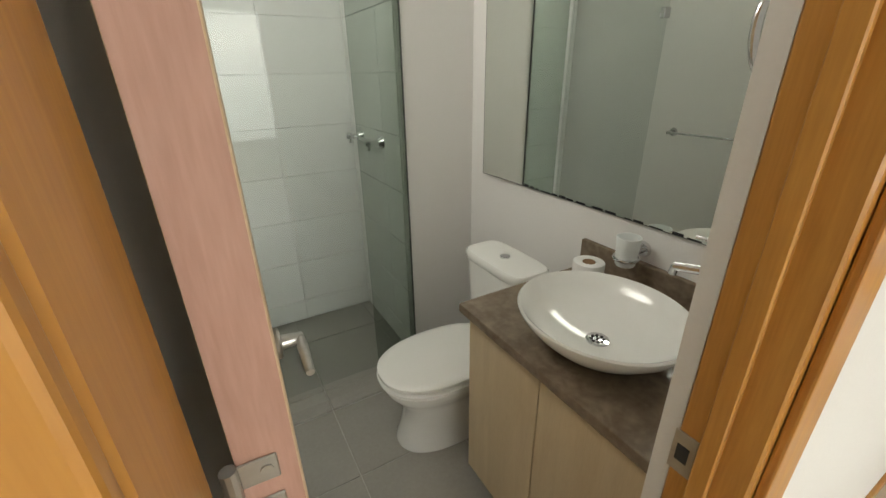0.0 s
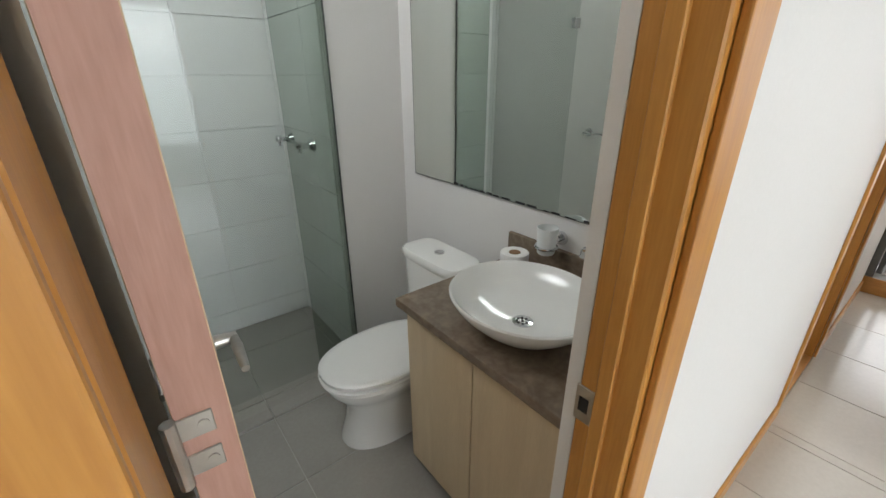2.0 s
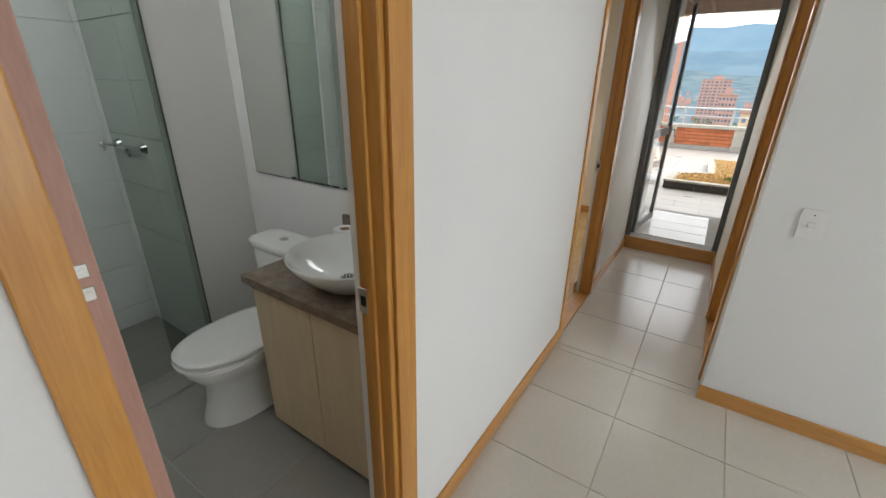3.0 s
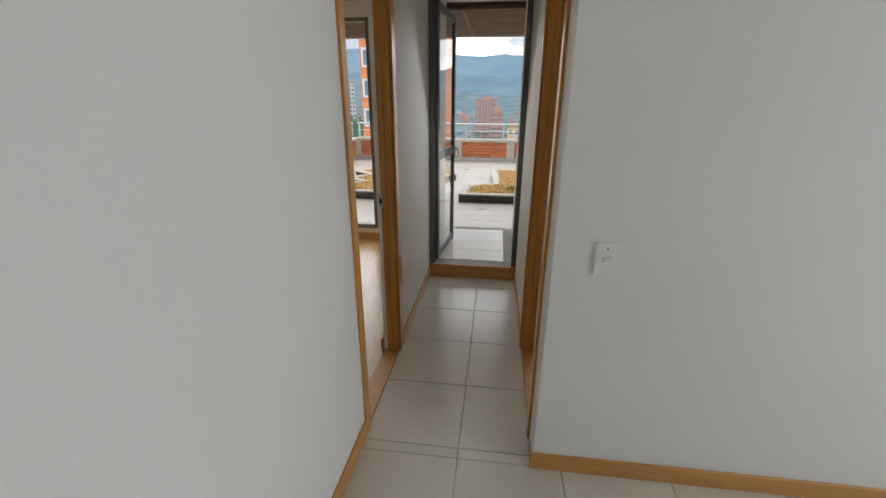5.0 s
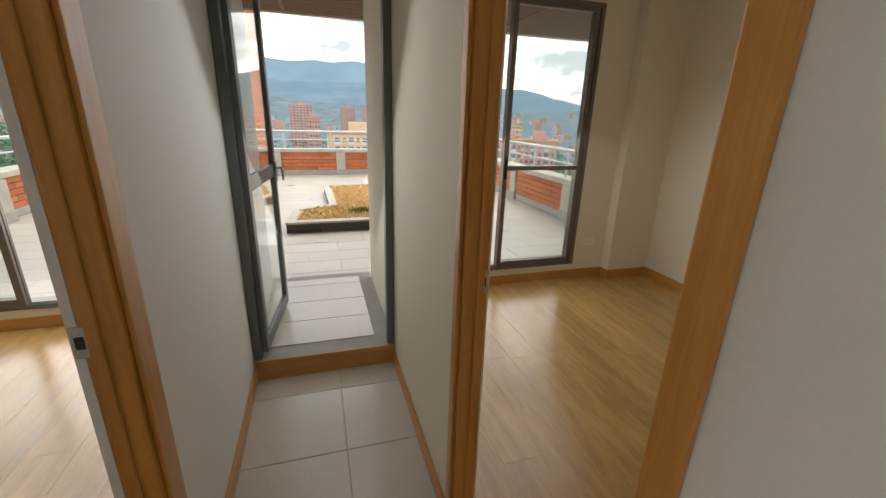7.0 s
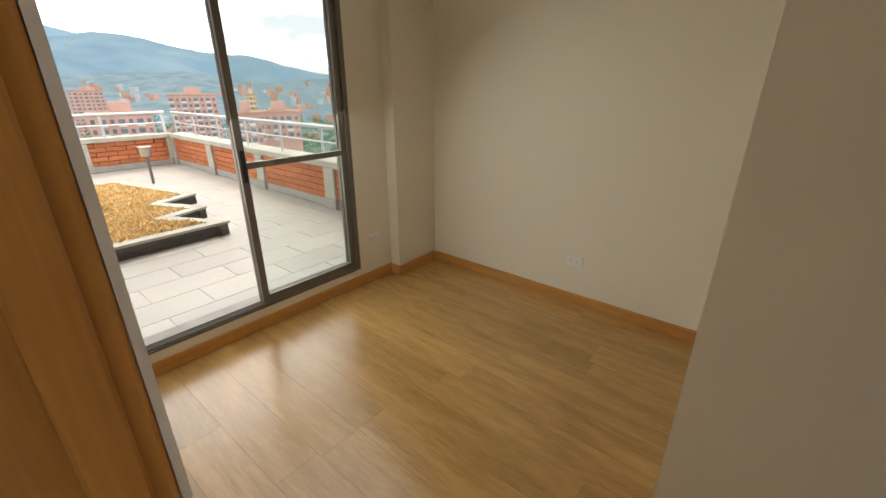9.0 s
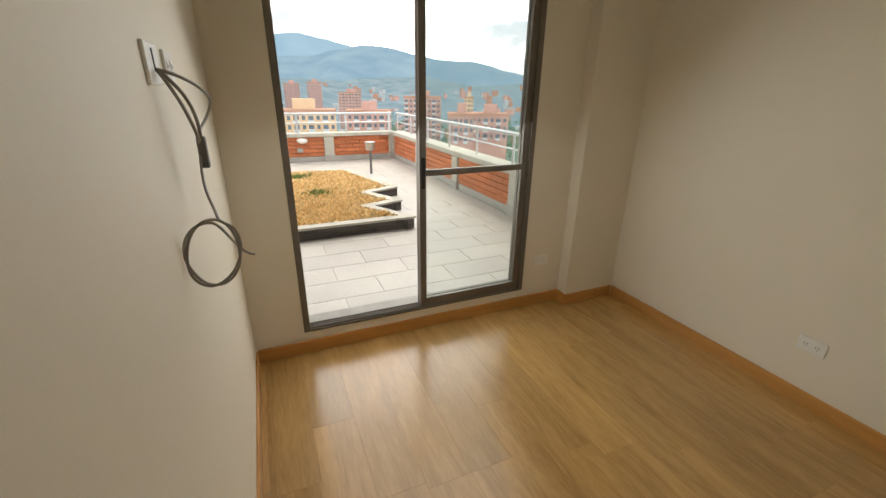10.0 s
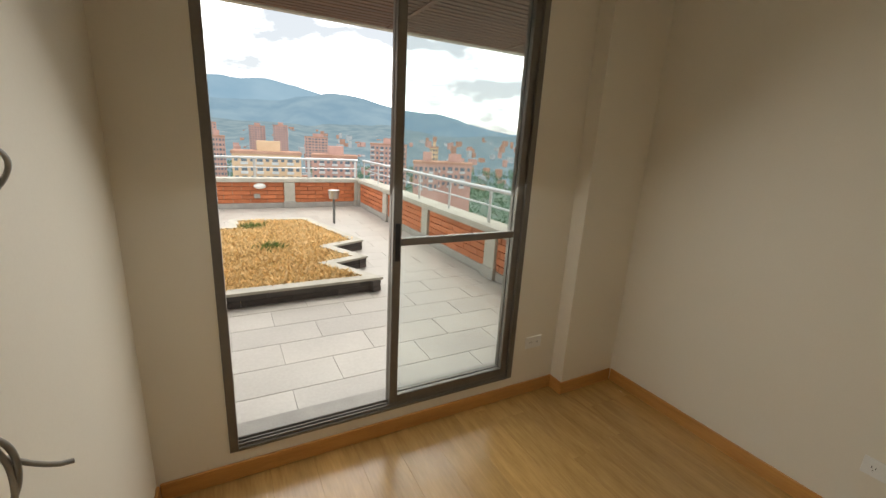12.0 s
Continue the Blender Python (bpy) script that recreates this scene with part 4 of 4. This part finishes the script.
# Distant surface whose own colour emits, standing in for haze in the air.
def far_mat(name, a, b, scale, glow):
    m, nt, p = nodes(name)
    N, L = nt.nodes.new, nt.links.new
    g = N("ShaderNodeNewGeometry")
    n = N("ShaderNodeTexNoise")
    n.inputs["Scale"].default_value, n.inputs["Detail"].default_value = scale, 8
    L(g.outputs["Position"], n.inputs["Vector"])
    r = N("ShaderNodeValToRGB")
    r.color_ramp.elements[0].position, r.color_ramp.elements[1].position = 0.35, 0.66
    r.color_ramp.elements[0].color, r.color_ramp.elements[1].color = (*a, 1), (*b, 1)
    L(n.outputs["Fac"], r.inputs["Fac"])
    # Strong glow: near-black base, so the emitted haze colour hardly depends on lighting.
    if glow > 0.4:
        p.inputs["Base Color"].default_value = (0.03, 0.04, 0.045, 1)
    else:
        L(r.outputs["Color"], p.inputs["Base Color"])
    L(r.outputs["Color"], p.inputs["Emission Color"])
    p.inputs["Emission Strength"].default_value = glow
    p.inputs["Roughness"].default_value = 1.0
    p.inputs["Specular IOR Level"].default_value = 0.0
    return m


# Bluish haze is painted into these emitted mountain colours.
MOUNT_FAR = far_mat("far_mountain_painted_haze", (0.20, 0.34, 0.47), (0.26, 0.40, 0.52), 0.004, 1.0)
MOUNT = far_mat("mountain_painted_haze", (0.165, 0.28, 0.385), (0.235, 0.35, 0.44), 0.008, 1.0)
SLOPE = far_mat("wooded_slope_painted_haze", (0.15, 0.235, 0.285), (0.25, 0.325, 0.365), 0.03, 1.0)


def ridge(name, dist, a0, a1, heights, base, material, label, depth, seed):
    """Mountain range: ridge heights (degrees above the horizon) by azimuth, swept down to the valley."""
    bm = bmesh.new()
    n = 140
    top, mid, low = [], [], []
    for i in range(n + 1):
        f = i / n
        az = radians(a0 + (a1 - a0) * f)
        k = f * (len(heights) - 1)
        j = min(int(k), len(heights) - 2)
        u = k - j
        u = u * u * (3 - 2 * u)
        hgt = heights[j] * (1 - u) + heights[j + 1] * u
        hgt += 0.45 * noise.noise(Vector((f * 22, seed, 0))) + 0.22 * noise.noise(Vector((f * 70, seed, 3)))
        z = 1.45 + dist * math.tan(radians(hgt))
        c, s = math.cos(az), math.sin(az)
        top.append(bm.verts.new((4 + dist * c, dist * s, z)))
        dm = dist - depth * (0.5 + 0.25 * noise.noise(Vector((f * 30, seed, 5))))
        mid.append(bm.verts.new((4 + dm * c, dm * s, (z * 0.45 + base * 0.55))))
        dl = dist - depth
        low.append(bm.verts.new((4 + dl * c, dl * s, base)))
    for a, b in ((top, mid), (mid, low)):
        for i in range(n):
            bm.faces.new((a[i], a[i + 1], b[i + 1], b[i]))
    return solid(name, bm, material, label, "mountain", "structure", smooth=True)


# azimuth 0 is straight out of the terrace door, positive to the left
ridge("backdrop", 2500, 75, -70, [8, 8, 7.5, 7, 6.6, 6.5, 6.2, 6.2, 5.0, 3.2, 1.2, 0.8, 0.8, 0.8], GZ, MOUNT_FAR, "far mountain ridge under cloud, blue haze painted into its colour", 500, 1.7)
ridge("backdrop_near", 1900, 75, -70, [5, 5, 5, 4.5, 4.0, 4.0, 3.6, 3.6, 5.1, 3.5, 1.3, 1.0, 1.0, 1.0], GZ, MOUNT, "mountain slopes beyond the city, coloured blue-green with painted haze", 700, 5.1)
ridge("backdrop_slope", 1150, 75, -70, [1.6, 1.8, 1.3, 1.7, 1.1, 1.6, 1.2, 1.4, 0.9, 1.3, 0.8, 1.0], GZ, SLOPE, "wooded lower slope with scattered houses, haze painted into its colour", 700, 9.3)

# Emission imitates distance haze on far facades, their brick paled too; tower_brick has none.
B_ORANGE = far_mat("hazed_brick", (0.37, 0.235, 0.205), (0.43, 0.275, 0.24), 0.2, 0.25)
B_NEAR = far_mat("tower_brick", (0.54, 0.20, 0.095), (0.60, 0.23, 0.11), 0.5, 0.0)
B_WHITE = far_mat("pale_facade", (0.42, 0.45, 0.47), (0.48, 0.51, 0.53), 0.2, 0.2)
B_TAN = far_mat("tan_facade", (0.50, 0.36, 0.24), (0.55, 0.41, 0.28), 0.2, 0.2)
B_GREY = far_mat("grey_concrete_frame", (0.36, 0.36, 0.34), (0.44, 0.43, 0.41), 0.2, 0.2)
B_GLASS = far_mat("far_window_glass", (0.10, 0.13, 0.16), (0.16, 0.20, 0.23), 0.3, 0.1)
B_PALE = far_mat("hazed_far_walls", (0.26, 0.29, 0.31), (0.34, 0.36, 0.37), 0.2, 0.3)
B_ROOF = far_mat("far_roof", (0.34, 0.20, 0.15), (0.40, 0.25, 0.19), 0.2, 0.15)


def pieces(name, parent, mesh_cache, spots, material):
    """spots: (x, y, z, sx, sy, sz); alike sizes share one mesh."""
    for x, y, z, sx, sy, sz in spots:
        key = (round(sx, 3), round(sy, 3), round(sz, 3))
        if key not in mesh_cache:
            mesh_cache[key] = mesh_of(name, bx(-sx / 2, -sy / 2, -sz / 2, sx / 2, sy / 2, sz / 2, 0.0004 if name == "plank" else min(0.0015, min(sx, sy, sz) / 4)), material)
        o = new(name, mesh_cache[key])
        o.parent = parent
        o.matrix_parent_inverse = Matrix.Identity(4)
        o.location = (x, y, z)


def building(az, dist, width, depth, top, material, label, bays, band=B_WHITE, style="grid", turn=0.0, roof_box=True):
    """Apartment tower at an azimuth and distance; top in degrees above the horizon from the eye."""
    a = radians(az)
    ztop = 1.45 + dist * math.tan(radians(top))
    h = ztop - GZ
    t = thing("apartment_building", label, "building", group="towers of the valley", at=(4 + dist * math.cos(a), dist * math.sin(a), GZ), rz=az + turn)
    part("wall", bx(0, -width / 2, 0, depth, width / 2, h), material, t)
    part("roof", bx(-0.3, -width / 2 - 0.3, h, depth + 0.3, width / 2 + 0.3, h + 0.9), B_ROOF, t)
    if roof_box:
        part("roof_house", bx(depth * 0.25, -width * 0.2, h + 0.9, depth * 0.7, width * 0.15, h + 4.2), material, t)
    st = 3.0
    z = h - 2.4
    vis = 1.45 - dist * math.tan(radians(6.5)) - GZ
    bw = width / bays
    wbm = bmesh.new()
    fronts, slabs = [], []
    while z > max(1.0, vis):
        for i in range(2 if style == "plain" else 0, bays):
            y = -width / 2 + bw * (i + 0.5)
            ww = bw * (0.36 if i % 2 else 0.22)
            fronts.append((-0.05, y, z + 0.7, 0.14, ww * 2, 1.35))
            if style == "band" and i % 2:
                slabs.append((-0.5, y, z - 0.5, 1.0, bw * 0.9, 0.8))
        k = max(2, int(depth / 5))
        for i in range(k):
            x = depth * (i + 0.5) / k
            for s in (-1, 1):
                box(wbm, x - 0.9, s * width / 2 - 0.1, z, x + 0.9, s * width / 2 + 0.1, z + 1.4)
        z -= st
    tagged(part("side_glazing", wbm, B_GLASS, t), kind="stuff")
    pieces("window", t, {}, fronts[:300], B_GLASS)
    if style == "plain":
        for i in range(2, bays):
            y = -width / 2 + bw * (i + 0.5)
            z = h - 2.4
            while z > h - 17:
                f = bmesh.new()
                for y0, y1, z0, z1 in ((y - 1.1, y + 1.1, z - 0.2, z + 0.02), (y - 1.1, y + 1.1, z + 1.48, z + 1.7), (y - 1.1, y - 0.9, z, z + 1.5), (y + 0.9, y + 1.1, z, z + 1.5)):
                    box(f, -0.25, y0, z0, 0.0, y1, z1)
                part("window_frame", f, B_WHITE, t)
                z -= 3.0
    if style == "band":
        pieces("balcony", t, {}, slabs[:300], band)
    return t


LB = "orange brick apartment tower in the valley"
LW = "pale high-rise apartment tower with dark windows"
building(12.1, 46, 10.2, 9, 11.5, B_NEAR, "orange brick tower with white framed windows next door", 4, style="plain", roof_box=False)
building(34.0, 290, 20, 16, 3.2, B_GREY, "grey concrete tower under construction", 5)
building(30.4, 300, 13.5, 14, 3.6, B_WHITE, LW, 11, style="band")
building(26.6, 295, 16, 14, 3.5, B_WHITE, LW, 11, style="band")
building(23.6, 250, 14, 14, 3.3, B_TAN, "tan brick apartment tower with white balconies", 6, style="band")
building(20.2, 330, 16, 14, 2.6, B_WHITE, LW, 6, style="band")
building(28.6, 200, 13, 14, -1.6, B_GREY, "low grey building with dark glazing", 8)
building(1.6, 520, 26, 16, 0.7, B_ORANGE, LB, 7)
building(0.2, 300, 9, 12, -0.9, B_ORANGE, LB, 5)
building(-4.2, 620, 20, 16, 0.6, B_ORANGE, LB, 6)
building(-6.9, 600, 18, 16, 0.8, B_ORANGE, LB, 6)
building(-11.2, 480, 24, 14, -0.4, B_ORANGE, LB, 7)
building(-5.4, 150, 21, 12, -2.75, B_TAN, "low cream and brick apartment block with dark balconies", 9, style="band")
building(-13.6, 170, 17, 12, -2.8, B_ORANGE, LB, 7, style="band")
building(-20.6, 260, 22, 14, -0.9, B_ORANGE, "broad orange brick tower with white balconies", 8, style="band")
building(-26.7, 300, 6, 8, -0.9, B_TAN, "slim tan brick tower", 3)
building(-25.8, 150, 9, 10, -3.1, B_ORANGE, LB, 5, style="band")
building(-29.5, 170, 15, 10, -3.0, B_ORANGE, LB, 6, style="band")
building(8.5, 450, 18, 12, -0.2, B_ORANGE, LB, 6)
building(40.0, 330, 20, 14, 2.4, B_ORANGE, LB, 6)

# construction site with a tower crane
cr = thing("tower_crane", "orange tower crane over a building site", "crane", at=(4 + 300 * math.cos(radians(32.6)), 300 * math.sin(radians(32.6)), GZ), rz=32.6)
part("mast", bx(-0.9, -0.9, 0, 0.9, 0.9, 48 + 300 * math.tan(radians(4.6))), B_NEAR, cr)
part("jib", bx(-0.6, -15, 48 + 300 * math.tan(radians(4.3)), 0.6, 9, 48 + 300 * math.tan(radians(4.3)) + 1.2), B_NEAR, cr)

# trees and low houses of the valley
# Slight emission lifts the dark woods; real leaves give no light.
TREE = far_mat("glowing_valley_foliage", (0.06, 0.12, 0.08), (0.13, 0.20, 0.13), 0.25, 0.3)


def woods(name, count, a0, a1, d0, d1, zr, label, seed):
    rng = random.Random(seed)
    vs, fs = [], []
    for _ in range(count):
        az, d = radians(rng.uniform(a0, a1)), rng.uniform(d0, d1)
        r = rng.uniform(2.0, 4.6)
        cx, cy, cz = 4 + d * math.cos(az), d * math.sin(az), GZ + rng.uniform(*zr)
        for _k in range(26):
            u, v = rng.uniform(-1, 1), rng.uniform(0, 6.283)
            q = r * rng.uniform(0.5, 1.0)
            s = math.sqrt(1 - u * u)
            p = Vector((cx + q * s * math.cos(v), cy + q * s * math.sin(v), cz + q * u * 0.8))
            e = [Vector((rng.uniform(-1, 1), rng.uniform(-1, 1), rng.uniform(-1, 1))) * 1.1 for _j in range(3)]
            k = len(vs)
            vs += [tuple(p + w) for w in e]
            fs.append((k, k + 1, k + 2))
    me = bpy.data.meshes.new(name)
    me.from_pydata(vs, [], fs)
    me.materials.append(TREE)
    return tagged(new(name, me), label, "trees", "", "stuff")


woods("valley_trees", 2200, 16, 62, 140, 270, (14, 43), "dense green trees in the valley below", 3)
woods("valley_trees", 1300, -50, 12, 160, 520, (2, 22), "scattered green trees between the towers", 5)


def low_houses(name, count, a0, a1, d0, d1, seed, material, label):
    rng = random.Random(seed)
    bm = bmesh.new()
    for _ in range(count):
        az, d = radians(rng.uniform(a0, a1)), rng.uniform(d0, d1)
        w, h = rng.uniform(4, 11), rng.uniform(5, 14)
        lift = max(0, (d - 450) / 700) * 62
        x, y = 4 + d * math.cos(az), d * math.sin(az)
        box(bm, x, y - w / 2, GZ, x + w, y + w / 2, GZ + lift + h)
    return solid(name, bm, material, label, "houses", "stuff")


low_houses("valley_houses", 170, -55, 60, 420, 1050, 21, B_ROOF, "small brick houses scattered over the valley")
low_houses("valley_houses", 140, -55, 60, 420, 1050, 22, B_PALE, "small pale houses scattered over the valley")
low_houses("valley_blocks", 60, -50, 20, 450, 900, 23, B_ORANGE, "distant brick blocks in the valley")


# ---- pieces: tiles, planks, bricks ----
def grid_spots(x0, x1, y0, y1, ox, oy, px, py, z, h, gap, shift=0.0):
    out = []
    i = math.floor((x0 - ox) / px)
    while ox + i * px < x1:
        a, b = max(x0, ox + i * px), min(x1, ox + (i + 1) * px)
        sh = (shift * py if i % 2 else 0.0)
        j = math.floor((y0 - oy - sh) / py)
        while oy + sh + j * py < y1:
            c, d = max(y0, oy + sh + j * py), min(y1, oy + sh + (j + 1) * py)
            if b - a > gap * 3 and d - c > gap * 3:
                out.append(((a + b) / 2, (c + d) / 2, z - h / 2, b - a - gap, d - c - gap, h))
            j += 1
        i += 1
    return out


ob = bpy.data.objects
TP = 0.4445
pieces("tile", ob["floor_hall"], {}, grid_spots(-1.0, XS, -3.2, YL, 4.98, -0.01, TP, TP, 0.0, 0.008, 0.004)
       + grid_spots(XS, XE, YR, YL, 4.98, -0.01, TP, TP, 0.0, 0.008, 0.004), FLOORTILE)
pieces("tile", ob["floor_bathroom"], {}, grid_spots(BX0, BX1, YB2, 1.86, 1.897, 1.47, 0.45, 0.45, 0.0, 0.008, 0.004)
       + grid_spots(BX0, SHX, 1.86, 1.93, 1.897, 1.86, 0.45, 0.07, 0.012, 0.016, 0.004)
       + grid_spots(BX0, SHX, 1.93, SHY, 1.897, 2.01, 0.45, 0.45, 0.002, 0.008, 0.004), BATHTILE)


def wall_tiles(parent, axis, at, u0, u1, ou, pu, z0, z1, oz, pz, out):
    spots = []
    for x, y, z, sx, sy, sz in grid_spots(u0, u1, z0, z1, ou, oz, pu, pz, 0.0, 0.008, 0.003):
        if axis == "x":
            spots.append((x, at + out * 0.004, y, sx, 0.008, sy))
        else:
            spots.append((at + out * 0.004, x, y, 0.008, sx, sy))
    pieces("tile", parent, {}, spots, SHOWERTILE)


wall_tiles(ob["wall_shower_back"], "x", SHY + 0.0082, BX0, SHX, 1.98, 0.52, 0.004, H, 0.135, 0.265, -1)
wall_tiles(ob["wall_bath_end"], "y", SHX - 0.0002, SHW + 0.005, SHY, 2.25, 0.52, 0.004, H, 0.135, 0.265, -1)


def planks(parent, x0, x1, y0, y1, seed):
    rng = random.Random(seed)
    out, w, y = [], 0.192, y0
    while y < y1 - 0.01:
        b = min(y1, y + w)
        x = x0 - rng.uniform(0, 1.1)
        while x < x1:
            a, c = max(x0, x), min(x1, x + 1.22)
            if c - a > 0.02:
                out.append(((a + c) / 2, (y + b) / 2, -0.003, c - a - 0.0004, b - y - 0.0004, 0.006))
            x += 1.22
        y = b
    pieces("plank", parent, {}, out, PLANK)


planks(ob["floor_bedroom"], XS + 0.09, XW, YF, YB, 2)
pieces("threshold_strip", ob["floor_bedroom"], {}, [((RD0 + RD1) / 2, (YB + YR) / 2, 0.001, RD1 - RD0 - 0.06, YR - YB, 0.012)], TRIM_H)
planks(ob["floor_second_bedroom"], 2.92, XW, YB2, YG, 7)
pieces("threshold_strip", ob["floor_second_bedroom"], {}, [((LD0 + LD1) / 2, (YL + YB2) / 2, 0.001, LD1 - LD0 - 0.06, YB2 - YL, 0.012)], TRIM_H)
pieces("threshold_strip", ob["floor_bathroom"], {}, [((BD0 + BD1) / 2, (YL + YB2) / 2, 0.001, BD1 - BD0 - 0.06, YB2 - YL, 0.008)], BATHTILE)

pieces("tile", ob["ground_terrace"], {}, grid_spots(XO + 0.002, PX, PR, PL, 6.78, -1.01, 0.298, 0.595, TZ, 0.01, 0.004, 0.5), TERRTILE)
far_tiles = bmesh.new()
for x, y, z, sx, sy, sz in grid_spots(XO + 0.10, LX, PL, 8.6, 6.78, -1.01, 0.298, 0.595, TZ, 0.01, 0.006, 0.5):
    box(far_tiles, x - sx / 2, y - sy / 2, z - sz / 2, x + sx / 2, y + sy / 2, z + sz / 2)
tagged(part("tile_field", far_tiles, TERRTILE, ob["ground_terrace"]), kind="stuff")
pieces("tile", ob["threshold"], {}, grid_spots(XE + 0.12, XO + 0.0, YR + 0.10, YL - 0.02, XE + 0.12, YR + 0.10, 0.29, 0.64, 0.124, 0.008, 0.004), FLOORTILE)

for t, L in walls:
    cache, spots = {}, []
    rowh, bl = 0.08, 0.30
    for r in range(5):
        x = -(bl / 2 if r % 2 else 0)
        while x < L:
            a, b = max(0, x), min(L, x + bl)
            if b - a > 0.03:
                spots.append(((a + b) / 2, -0.035, 0.1 + rowh * (r + 0.5), b - a - 0.01, 0.06, rowh - 0.009))
            x += bl
    pieces("brick", t, cache, spots, BRICK)
